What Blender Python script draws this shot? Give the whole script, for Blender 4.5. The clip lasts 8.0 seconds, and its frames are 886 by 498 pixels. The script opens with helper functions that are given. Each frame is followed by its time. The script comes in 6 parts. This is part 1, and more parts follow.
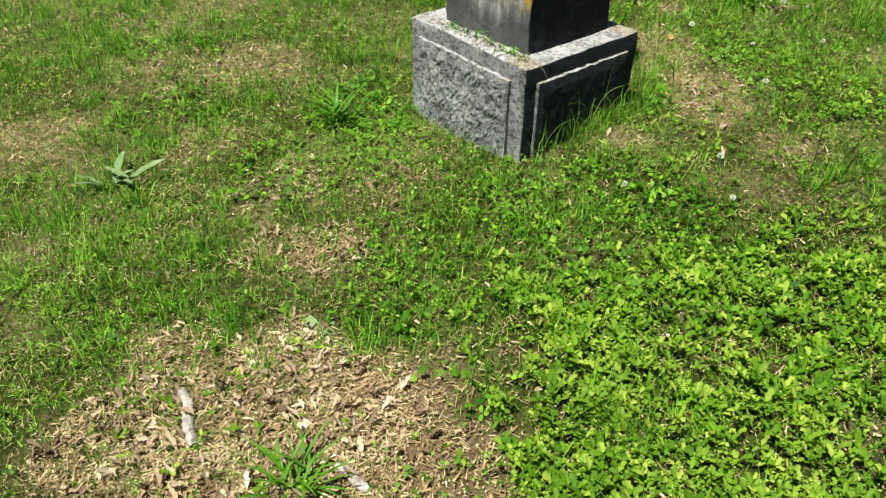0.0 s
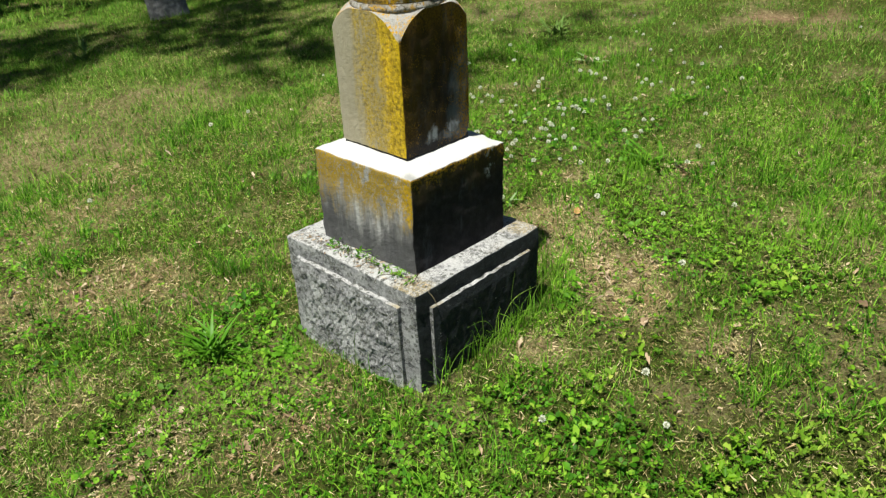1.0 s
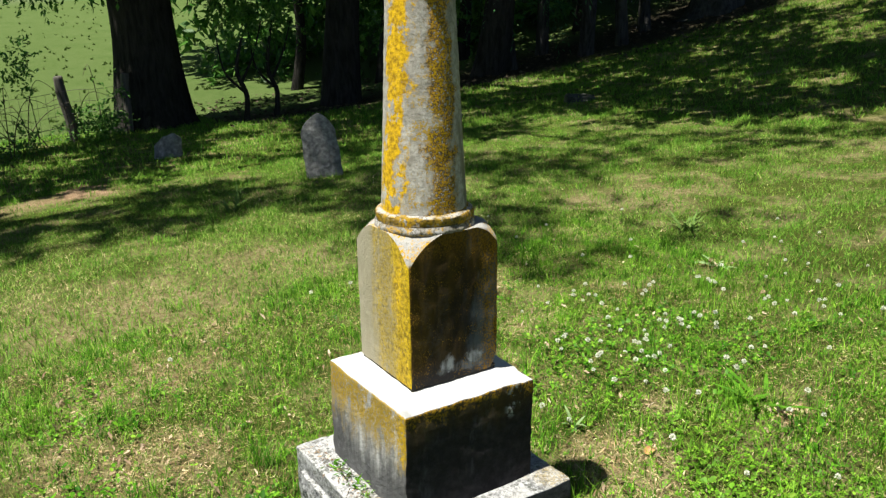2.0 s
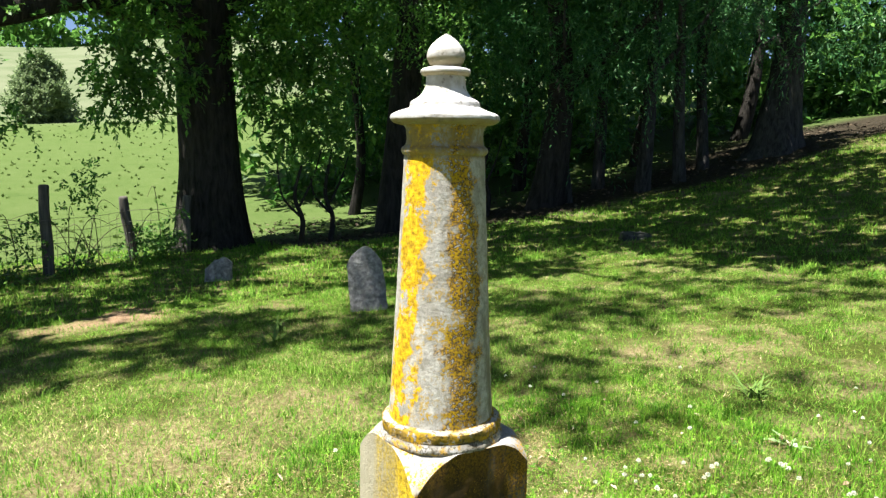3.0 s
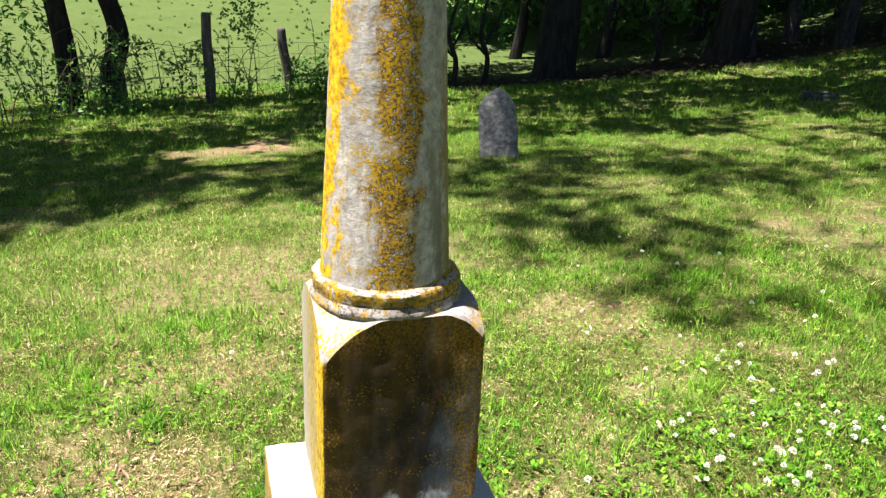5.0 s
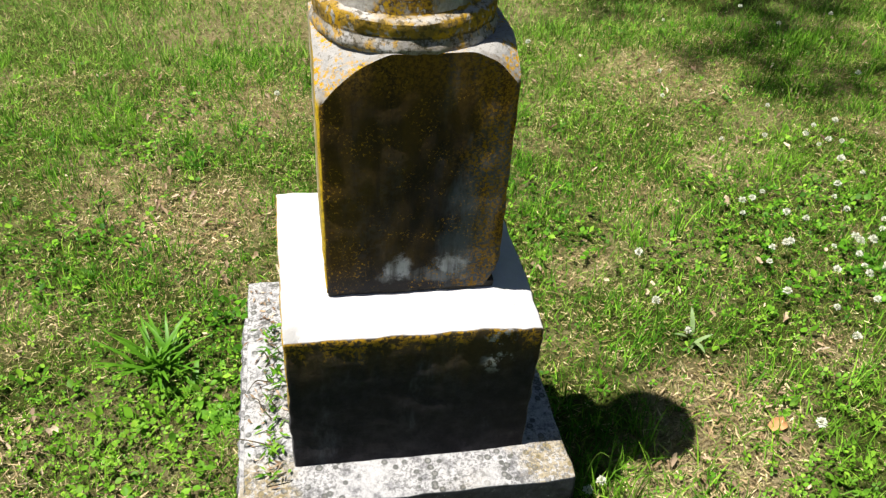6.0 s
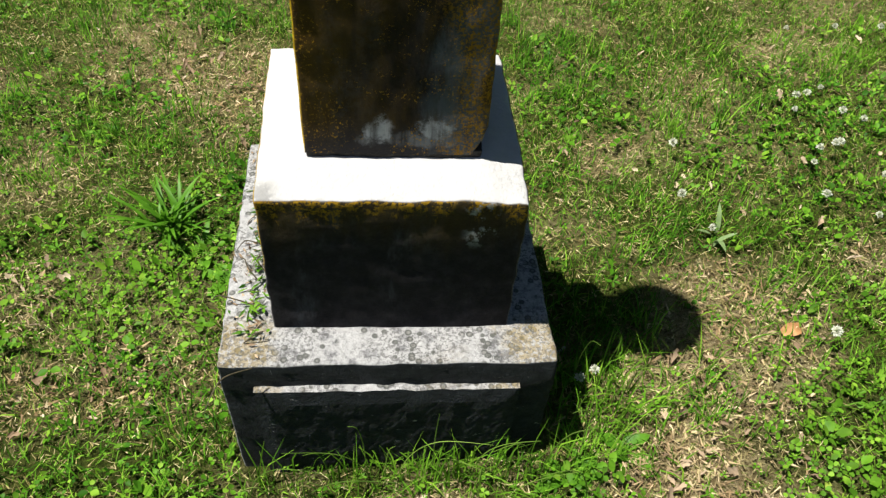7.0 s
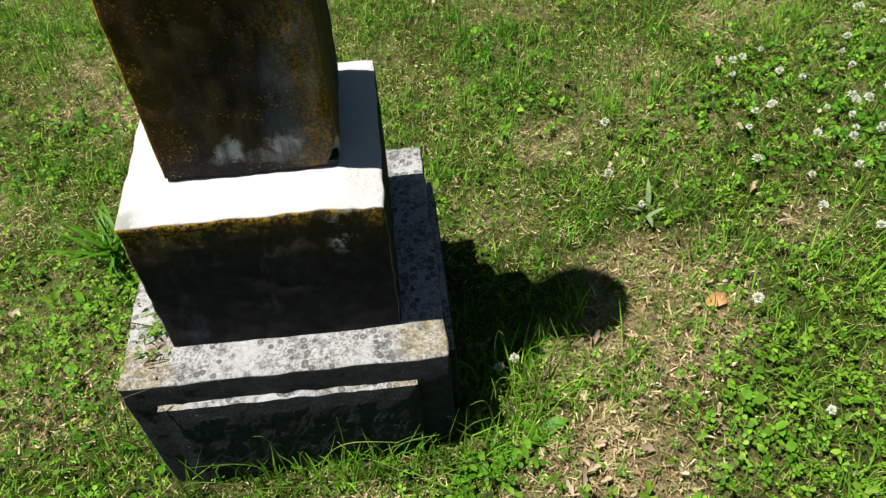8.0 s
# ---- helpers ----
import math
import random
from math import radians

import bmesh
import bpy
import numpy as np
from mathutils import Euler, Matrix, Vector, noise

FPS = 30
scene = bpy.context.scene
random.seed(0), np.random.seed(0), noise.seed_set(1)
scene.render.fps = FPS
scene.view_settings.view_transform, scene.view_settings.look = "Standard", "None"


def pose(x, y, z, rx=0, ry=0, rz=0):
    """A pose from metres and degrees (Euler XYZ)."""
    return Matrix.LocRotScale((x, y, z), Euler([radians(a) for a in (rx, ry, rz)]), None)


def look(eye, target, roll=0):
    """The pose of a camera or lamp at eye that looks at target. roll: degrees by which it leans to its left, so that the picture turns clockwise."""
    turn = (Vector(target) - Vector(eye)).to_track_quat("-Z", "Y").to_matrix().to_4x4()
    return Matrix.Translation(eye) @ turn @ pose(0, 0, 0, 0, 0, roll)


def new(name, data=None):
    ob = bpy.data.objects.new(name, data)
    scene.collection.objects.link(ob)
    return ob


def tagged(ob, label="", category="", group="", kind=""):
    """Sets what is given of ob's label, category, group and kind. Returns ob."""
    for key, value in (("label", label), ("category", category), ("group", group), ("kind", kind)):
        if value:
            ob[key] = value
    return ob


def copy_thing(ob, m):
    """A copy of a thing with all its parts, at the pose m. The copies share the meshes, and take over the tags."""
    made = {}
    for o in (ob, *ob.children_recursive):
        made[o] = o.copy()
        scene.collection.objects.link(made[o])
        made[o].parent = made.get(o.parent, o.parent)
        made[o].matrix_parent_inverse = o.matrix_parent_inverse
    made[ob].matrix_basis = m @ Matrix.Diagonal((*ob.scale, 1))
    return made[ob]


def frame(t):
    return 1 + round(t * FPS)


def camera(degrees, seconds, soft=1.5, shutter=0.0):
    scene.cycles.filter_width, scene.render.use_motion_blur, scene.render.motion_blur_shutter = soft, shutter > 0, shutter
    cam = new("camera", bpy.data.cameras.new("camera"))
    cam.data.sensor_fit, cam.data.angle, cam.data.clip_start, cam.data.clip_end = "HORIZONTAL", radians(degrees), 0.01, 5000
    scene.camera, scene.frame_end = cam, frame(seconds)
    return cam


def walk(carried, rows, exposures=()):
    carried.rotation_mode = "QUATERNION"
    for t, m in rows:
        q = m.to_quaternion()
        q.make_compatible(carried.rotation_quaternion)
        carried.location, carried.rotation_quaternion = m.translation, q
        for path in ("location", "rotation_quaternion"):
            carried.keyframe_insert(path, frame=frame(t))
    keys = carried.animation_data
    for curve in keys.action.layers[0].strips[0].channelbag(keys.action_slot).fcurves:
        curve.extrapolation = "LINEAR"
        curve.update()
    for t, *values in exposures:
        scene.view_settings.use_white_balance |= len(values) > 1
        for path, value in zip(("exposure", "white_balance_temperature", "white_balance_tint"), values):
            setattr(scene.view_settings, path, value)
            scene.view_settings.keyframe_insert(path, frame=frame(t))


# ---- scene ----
cam = camera(60.2, 8.0, soft=1.35)
PATH = [
    (0.0, -1.892, -1.740, 1.257, 52.78, -0.70, -40.87),
    (0.2, -1.811, -1.675, 1.280, 54.11, 0.03, -43.70),
    (0.5, -1.666, -1.576, 1.312, 56.90, 0.27, -45.11),
    (0.8, -1.553, -1.509, 1.335, 60.07, 1.02, -47.92),
    (1.0, -1.459, -1.515, 1.367, 61.39, 2.36, -47.63),
    (1.2, -1.340, -1.541, 1.383, 63.17, 3.27, -45.05),
    (1.5, -1.145, -1.579, 1.398, 67.23, 0.48, -37.64),
    (1.8, -1.048, -1.582, 1.438, 71.47, 0.81, -35.00),
    (2.0, -0.994, -1.568, 1.465, 73.20, 0.72, -34.00),
    (2.2, -0.943, -1.527, 1.482, 74.77, -0.06, -33.18),
    (3.3, -0.675, -1.303, 1.582, 84.19, -2.32, -27.40),
    (3.5, -0.610, -1.323, 1.583, 84.12, -3.10, -24.67),
    (4.0, -0.464, -1.379, 1.560, 82.19, -3.68, -20.23),
    (4.2, -0.428, -1.395, 1.535, 80.96, -3.83, -19.75),
    (5.3, -0.220, -1.081, 1.432, 65.37, -1.88, -14.86),
    (5.5, -0.206, -1.057, 1.403, 61.35, -2.04, -13.67),
    (5.8, -0.185, -1.016, 1.380, 55.36, -2.82, -12.19),
    (6.0, -0.143, -1.001, 1.360, 52.43, -3.04, -10.09),
    (6.3, -0.102, -0.981, 1.338, 47.11, -3.40, -7.84),
    (6.5, -0.079, -0.980, 1.314, 44.94, -3.68, -6.03),
    (7.0, -0.022, -0.994, 1.306, 43.85, -3.03, -4.08),
    (7.2, 0.025, -1.010, 1.313, 43.36, -2.39, -2.23),
    (7.5, 0.101, -1.064, 1.301, 44.85, -0.92, 0.02),
    (7.8, 0.169, -1.057, 1.319, 44.12, 1.96, -3.31),
    (8.0, 0.238, -1.025, 1.333, 43.41, 2.92, -6.07),
]
walk(cam, [(t, pose(*p)) for t, *p in PATH],
     [(0.0, 0.66, 6500, 6), (1.0, 0.59, 6500, 5), (1.5, 0.63, 6500, 6), (2.0, 0.98, 6500, 7), (3.3, 1.87, 6400, 11), (4.2, 2.0, 6450, 15),
      (5.3, 1.46, 6550, 18), (5.8, 1.11, 6500, 14), (6.4, 0.64, 6450, 11), (8.0, 0.56, 6450, 9)])

# ---- light ----
SUN_ELEVATION = radians(70)
SUN_AZIMUTH = math.atan2(-0.035, -1.0)  # from +x, counter-clockwise: the sun stands towards -x
sun_way = Vector((math.cos(SUN_AZIMUTH) * math.cos(SUN_ELEVATION), math.sin(SUN_AZIMUTH) * math.cos(SUN_ELEVATION), math.sin(SUN_ELEVATION)))
world = bpy.data.worlds.new("sky")
scene.world = world
world.use_nodes = True
sky = world.node_tree.nodes.new("ShaderNodeTexSky")
sky.sky_type = "NISHITA"
sky.sun_disc = False
sky.air_density, sky.dust_density = 0.45, 0.3  # a clear, dry sky
sky.ozone_density = 0.3
sky.sun_elevation = SUN_ELEVATION
sky.sun_rotation = math.pi / 2 - SUN_AZIMUTH
world.node_tree.links.new(sky.outputs["Color"], world.node_tree.nodes["Background"].inputs["Color"])
world.node_tree.nodes["Background"].inputs["Strength"].default_value = 0.05
sun = new("sun", bpy.data.lights.new("sun", "SUN"))
sun.data.energy = 5.0
sun.data.angle = radians(0.53)
sun.data.color = (1.0, 0.96, 0.88)
sun.matrix_world = look(sun_way * 50, (0, 0, 0))


# ---- material helpers ----
class Nodes:
    """A material's node tree, with short calls for the nodes in use here."""

    def __init__(self, name):
        self.material = bpy.data.materials.new(name)
        self.material.use_nodes = True
        self.tree = self.material.node_tree
        self.shader = self.tree.nodes["Principled BSDF"]
        self.out = self.tree.nodes["Material Output"]

    def put(self, socket, value):
        if isinstance(value, bpy.types.NodeSocket):
            self.tree.links.new(value, socket)
        elif isinstance(value, tuple) and len(value) == 3 and socket.type == "RGBA":
            socket.default_value = (*value, 1)
        else:
            socket.default_value = value

    def coords(self, stretch=(1, 1, 1), kind="Object"):
        c = self.tree.nodes.new("ShaderNodeTexCoord")
        m = self.tree.nodes.new("ShaderNodeMapping")
        self.put(m.inputs["Vector"], c.outputs[kind])
        m.inputs["Scale"].default_value = stretch
        return m.outputs["Vector"]

    def noise(self, scale, detail=4, rough=0.6, at=None, distortion=0.0):
        n = self.tree.nodes.new("ShaderNodeTexNoise")
        n.inputs["Scale"].default_value = scale
        n.inputs["Detail"].default_value = detail
        n.inputs["Roughness"].default_value = rough
        n.inputs["Distortion"].default_value = distortion
        self.put(n.inputs["Vector"], at if at is not None else self.coords())
        return n.outputs["Fac"]

    def cells(self, scale, at=None, feature="F1"):
        n = self.tree.nodes.new("ShaderNodeTexVoronoi")
        n.feature = feature
        n.inputs["Scale"].default_value = scale
        self.put(n.inputs["Vector"], at if at is not None else self.coords())
        return n.outputs["Distance"]

    def math(self, kind, a, b=0.0, clamp=False):
        n = self.tree.nodes.new("ShaderNodeMath")
        n.operation = kind
        n.use_clamp = clamp
        self.put(n.inputs[0], a)
        self.put(n.inputs[1], b)
        return n.outputs[0]

    def step(self, a, lo, hi):
        """0 below lo, 1 above hi, smooth between (hi may lie under lo)."""
        n = self.tree.nodes.new("ShaderNodeMapRange")
        n.interpolation_type = "SMOOTHSTEP"
        self.put(n.inputs["Value"], a)
        if hi >= lo:
            n.inputs["From Min"].default_value, n.inputs["From Max"].default_value = lo, hi
        else:
            n.inputs["From Min"].default_value, n.inputs["From Max"].default_value = hi, lo
            n.inputs["To Min"].default_value, n.inputs["To Max"].default_value = 1, 0
        return n.outputs["Result"]

    def both(self, *facs):
        r = facs[0]
        for f in facs[1:]:
            r = self.math("MULTIPLY", r, f)
        return r

    def mix(self, fac, a, b):
        n = self.tree.nodes.new("ShaderNodeMix")
        n.data_type = "RGBA"
        self.put(n.inputs[0], fac)
        self.put(n.inputs[6], a)
        self.put(n.inputs[7], b)
        return n.outputs[2]

    def ramp(self, fac, *stops):
        n = self.tree.nodes.new("ShaderNodeValToRGB")
        e = n.color_ramp.elements
        while len(e) < len(stops):
            e.new(0.5)
        for k, (p, c) in zip(e, stops):
            k.position, k.color = p, (*c, 1)
        self.put(n.inputs["Fac"], fac)
        return n.outputs["Color"]

    def place(self):
        """x, y, z of the object's own coordinates."""
        s = self.tree.nodes.new("ShaderNodeSeparateXYZ")
        self.put(s.inputs[0], self.coords())
        return s.outputs

    def normal(self):
        g = self.tree.nodes.new("ShaderNodeNewGeometry")
        s = self.tree.nodes.new("ShaderNodeSeparateXYZ")
        self.put(s.inputs[0], g.outputs["Normal"])
        return s.outputs

    def island(self):
        return self.tree.nodes.new("ShaderNodeNewGeometry").outputs["Random Per Island"]

    def attribute(self, name):
        n = self.tree.nodes.new("ShaderNodeAttribute")
        n.attribute_name = name
        return n.outputs["Fac"]

    def bump(self, height, strength=0.5, distance=0.01):
        n = self.tree.nodes.new("ShaderNodeBump")
        n.inputs["Strength"].default_value = strength
        n.inputs["Distance"].default_value = distance
        self.put(n.inputs["Height"], height)
        self.put(self.shader.inputs["Normal"], n.outputs["Normal"])

    def done(self, colour, rough=0.9, translucent=0.0, gloss=0.3):
        self.put(self.shader.inputs["Base Color"], colour)
        self.put(self.shader.inputs["Roughness"], rough)
        self.shader.inputs["Specular IOR Level"].default_value = gloss
        if translucent:
            t = self.tree.nodes.new("ShaderNodeBsdfTranslucent")
            self.put(t.inputs["Color"], colour)
            m = self.tree.nodes.new("ShaderNodeMixShader")
            m.inputs[0].default_value = translucent
            self.tree.links.new(self.shader.outputs[0], m.inputs[1])
            self.tree.links.new(t.outputs[0], m.inputs[2])
            self.tree.links.new(m.outputs[0], self.out.inputs["Surface"])
        return self.material


YELLOW = (0.50, 0.28, 0.008)


def stone_base():
    n = Nodes("weathered_granite")
    x, y, z = n.place()
    fine = n.noise(110, 6, 0.75)
    broad = n.noise(7, 4)
    nx, ny, nz = n.normal()
    top = n.step(nz, 0.4, 0.8)
    side = n.step(nz, 0.6, 0.2)
    c = n.ramp(fine, (0.32, (0.11, 0.11, 0.115)), (0.5, (0.26, 0.26, 0.265)), (0.68, (0.46, 0.46, 0.46)))
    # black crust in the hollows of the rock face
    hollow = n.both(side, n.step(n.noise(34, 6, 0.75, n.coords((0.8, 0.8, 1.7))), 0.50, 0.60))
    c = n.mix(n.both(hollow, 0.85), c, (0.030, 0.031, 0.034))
    chalk = n.both(side, n.step(ny, -0.8, -0.4), n.step(n.noise(46, 5, 0.7, n.coords((0.8, 0.8, 1.5))), 0.62, 0.50), n.step(n.noise(9, 3), 0.42, 0.62))
    c = n.mix(n.both(chalk, n.step(nx, 0.2, -0.5), 0.55), c, (0.58, 0.58, 0.58))
    # round crusts of grey lichen, pale crust and tan stains on top
    ring = n.step(n.cells(58), 0.40, 0.32)
    core = n.step(n.cells(58), 0.16, 0.24)
    some = n.step(n.noise(11, 3), 0.40, 0.50)
    pale = n.both(n.step(n.noise(30, 6, 0.75), 0.37, 0.51), top)
    c = n.mix(n.both(pale, 0.85), c, n.mix(fine, (0.36, 0.36, 0.36), (0.76, 0.755, 0.745)))
    c = n.mix(n.both(ring, some, 0.85), c, n.mix(core, (0.24, 0.24, 0.215), (0.085, 0.09, 0.078)))
    tan = n.both(n.step(n.noise(4.5, 4), 0.52, 0.64), top, n.step(speckle(n), 0.40, 0.55))
    c = n.mix(n.both(tan, 0.22), c, (0.30, 0.225, 0.10))
    corner = n.both(top, n.step(n.math("ABSOLUTE", n.math("ADD", x, n.math("MULTIPLY", n.math("SUBTRACT", n.noise(14, 5), 0.5), 0.14))), 0.17, 0.215), n.step(y, -0.16, -0.21), n.step(speckle(n), 0.40, 0.52))
    c = n.mix(n.both(corner, 0.65), c, (0.36, 0.27, 0.10))
    spot = n.both(n.step(n.noise(60, 3), 0.63, 0.68), n.step(broad, 0.5, 0.6))
    c = n.mix(n.both(spot, 0.45), c, (0.55, 0.545, 0.52))
    pepper = n.both(top, n.step(n.noise(190, 4, 0.7), 0.50, 0.55), n.step(n.noise(10, 4, 0.6), 0.36, 0.52))
    c = n.mix(n.both(pepper, 0.65), c, (0.105, 0.103, 0.098))
    # the front and +x faces carry a dark film, shade put into its colour
    shaded_faces = n.both(n.step(nz, 0.75, 0.45), n.step(nx, -0.65, -0.35), n.math("MAXIMUM", n.step(y, -0.262, -0.270), n.step(x, 0.262, 0.270)), n.step(n.noise(40, 6, 0.75, n.coords((1, 1, 1.6))), 0.68, 0.62))
    # its blue tint holds the sky's reflection
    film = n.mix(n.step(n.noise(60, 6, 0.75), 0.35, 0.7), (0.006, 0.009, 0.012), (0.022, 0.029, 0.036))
    c = n.mix(n.both(shaded_faces, 0.97), c, film)
    n.bump(n.math("ADD", fine, n.noise(34, 6, 0.7)), 0.9, 0.008)
    return n.done(c, 0.92)


def speckle(n):
    return n.noise(130, 4, 0.7)


def marble(name, kind):
    n = Nodes(name)
    x, y, z = n.place()
    fine = n.noise(85, 6, 0.75)
    broad = n.noise(6, 4)
    streak = n.noise(10, 6, 0.65, n.coords((1, 1, 0.14)))
    thin_streak = n.noise(34, 5, 0.7, n.coords((1, 1, 0.10)))
    speck = n.noise(165, 4, 0.75)
    mottle = n.noise(42, 6, 0.75)
    clumps = n.noise(95, 3, 0.6)
    c = n.ramp(mottle, (0.3, (0.30, 0.29, 0.28)), (0.5, (0.47, 0.46, 0.45)), (0.68, (0.62, 0.61, 0.60)))
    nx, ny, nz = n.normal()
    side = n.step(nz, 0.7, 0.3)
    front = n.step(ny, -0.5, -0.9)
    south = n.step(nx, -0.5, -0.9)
    if kind == "plinth":
        c = n.mix(n.both(n.step(nz, 0.7, 0.9), 0.9), c, n.mix(fine, (0.50, 0.50, 0.49), (0.64, 0.63, 0.62)))
        grime = n.both(n.step(nz, 0.5, 0.9), n.step(x, -0.150, -0.178), n.step(y, -0.150, -0.178), n.step(mottle, 0.36, 0.5))
        c = n.mix(n.both(grime, 0.75), c, (0.25, 0.25, 0.24))
        c = n.mix(n.both(south, n.step(streak, 0.62, 0.40), 0.85), c, n.mix(thin_streak, (0.09, 0.088, 0.086), (0.26, 0.25, 0.24)))
        low = n.math("ADD", z, n.math("MULTIPLY", n.math("SUBTRACT", streak, 0.5), 0.3))
        c = n.mix(n.both(south, n.step(low, 0.48, 0.36), 0.85), c, (0.060, 0.060, 0.064))
        # dark film on the front and +x faces, near black to hold their shade
        shaded_film = n.math("MAXIMUM", front, n.step(nx, 0.5, 0.9))
        c = n.mix(n.both(shaded_film, 0.985), c, n.mix(n.step(mottle, 0.40, 0.7), (0.010, 0.009, 0.011), (0.022, 0.021, 0.024)))
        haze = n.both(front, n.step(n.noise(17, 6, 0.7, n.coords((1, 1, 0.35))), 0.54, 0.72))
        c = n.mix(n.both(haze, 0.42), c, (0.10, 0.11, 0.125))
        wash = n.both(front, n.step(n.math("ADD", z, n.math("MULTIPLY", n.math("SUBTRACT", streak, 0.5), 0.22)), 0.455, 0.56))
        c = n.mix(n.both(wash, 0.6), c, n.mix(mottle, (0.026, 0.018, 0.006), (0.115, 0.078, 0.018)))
        mark = n.both(front, n.step(x, 0.10, 0.125), n.step(x, 0.165, 0.145), n.step(z, 0.47, 0.50), n.step(n.noise(34, 5, 0.7), 0.52, 0.60))
        c = n.mix(n.both(mark, 0.7), c, (0.42, 0.44, 0.45))
        drip = n.math("ADD", z, n.math("MULTIPLY", n.math("SUBTRACT", n.noise(26, 6, 0.75, n.coords((1, 1, 0.35))), 0.5), 0.24))
        c = n.mix(n.both(front, n.step(drip, 0.535, 0.572), n.step(n.math("ADD", n.math("MULTIPLY", clumps, 0.5), n.math("MULTIPLY", speck, 0.5)), 0.48, 0.53)), c, n.mix(speck, (0.13, 0.072, 0.006), (0.46, 0.27, 0.014)))
        ochre = n.both(south, n.step(drip, 0.41, 0.51), n.step(n.noise(22, 5, 0.7, n.coords((1, 1, 0.45))), 0.36, 0.48), n.step(speck, 0.38, 0.48))
        c = n.mix(n.both(ochre, 0.92), c, n.mix(speck, (0.15, 0.098, 0.008), (0.52, 0.335, 0.018)))
        rim = n.math("ADD", y, n.math("MULTIPLY", n.math("SUBTRACT", n.noise(30, 5, 0.7, n.coords((1, 1, 0.3))), 0.5), 0.16))
        c = n.mix(n.both(south, n.step(rim, -0.160, -0.190), n.step(drip, 0.40, 0.48), n.step(clumps, 0.42, 0.52), 0.9), c, n.mix(fine, (0.34, 0.20, 0.006), (0.66, 0.42, 0.012)))
    elif kind == "die":
        c = n.mix(n.both(side, n.step(nz, 0.3, 0.1), 0.9), c, n.mix(streak, (0.24, 0.20, 0.095), (0.46, 0.42, 0.32)))
        ragged = n.math("MULTIPLY", n.math("SUBTRACT", n.noise(28, 6, 0.75), 0.5), 1.1)
        # brown-black stain of the front face, with its shade put into the colour
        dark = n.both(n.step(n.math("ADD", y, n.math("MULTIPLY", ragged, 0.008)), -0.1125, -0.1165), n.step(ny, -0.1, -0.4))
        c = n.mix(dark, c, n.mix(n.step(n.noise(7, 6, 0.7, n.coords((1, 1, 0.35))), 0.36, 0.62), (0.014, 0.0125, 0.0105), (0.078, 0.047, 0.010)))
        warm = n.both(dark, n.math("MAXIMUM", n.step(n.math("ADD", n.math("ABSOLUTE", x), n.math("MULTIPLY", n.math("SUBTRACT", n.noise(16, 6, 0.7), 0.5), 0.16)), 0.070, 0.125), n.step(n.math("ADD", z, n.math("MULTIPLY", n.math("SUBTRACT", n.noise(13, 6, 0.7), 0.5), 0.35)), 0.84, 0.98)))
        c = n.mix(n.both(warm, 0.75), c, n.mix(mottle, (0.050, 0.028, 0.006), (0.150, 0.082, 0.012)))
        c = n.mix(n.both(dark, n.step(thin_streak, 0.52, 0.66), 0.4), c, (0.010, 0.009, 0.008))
        # the +x face is browned alike, stain and shade in one colour
        shaded_side = n.both(n.step(nx, 0.5, 0.85), side)
        c = n.mix(n.both(shaded_side, 0.93), c, n.mix(n.step(streak, 0.35, 0.65), (0.020, 0.016, 0.011), (0.115, 0.072, 0.020)))
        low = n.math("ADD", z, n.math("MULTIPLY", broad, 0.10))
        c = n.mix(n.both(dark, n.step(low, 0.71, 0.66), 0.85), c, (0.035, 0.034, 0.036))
        gray = n.both(dark, n.step(n.math("ADD", x, n.math("MULTIPLY", n.math("SUBTRACT", streak, 0.5), 0.12)), 0.030, 0.090), n.step(n.noise(14, 5, 0.65, n.coords((1, 1, 0.3))), 0.40, 0.56))
        c = n.mix(n.both(gray, 0.55), c, (0.125, 0.155, 0.185))
        pale = n.both(dark, n.step(n.noise(9, 5, 0.65, n.coords((1, 1, 0.3))), 0.52, 0.66), n.step(fine, 0.40, 0.56))
        c = n.mix(n.both(pale, 0.16), c, (0.12, 0.12, 0.115))
        rust = n.both(dark, n.step(n.math("ADD", x, n.math("MULTIPLY", n.math("SUBTRACT", broad, 0.5), 0.15)), 0.075, 0.105), n.step(speck, 0.48, 0.56))
        c = n.mix(n.both(rust, 0.85), c, (0.30, 0.155, 0.008))
        cloud = n.noise(30, 5, 0.7)

        def puff(cx, cz, rx, rz):
            u, v = n.math("MULTIPLY", n.math("SUBTRACT", x, cx), 1 / rx), n.math("MULTIPLY", n.math("SUBTRACT", z, cz), 1 / rz)
            d = n.math("SQRT", n.math("ADD", n.math("MULTIPLY", u, u), n.math("MULTIPLY", v, v)))
            return n.step(n.math("ADD", d, n.math("MULTIPLY", n.math("SUBTRACT", cloud, 0.5), 3.2)), 1.15, 0.55)

        bloom = n.both(dark, n.math("MAXIMUM", puff(-0.012, 0.636, 0.021, 0.024), n.math("MAXIMUM", puff(0.062, 0.640, 0.030, 0.021), n.math("MULTIPLY", puff(0.03, 0.622, 0.070, 0.016), 0.4))))
        c = n.mix(n.both(bloom, n.step(thin_streak, 0.30, 0.62), n.step(fine, 0.25, 0.5), 0.8), c, (0.50, 0.52, 0.54))
        specks = n.both(dark, n.step(n.noise(240, 4, 0.7), 0.565, 0.62), n.step(n.math("ADD", n.noise(16, 6, 0.7), n.math("MULTIPLY", n.step(n.math("ABSOLUTE", x), 0.06, 0.12), 0.10)), 0.48, 0.62))
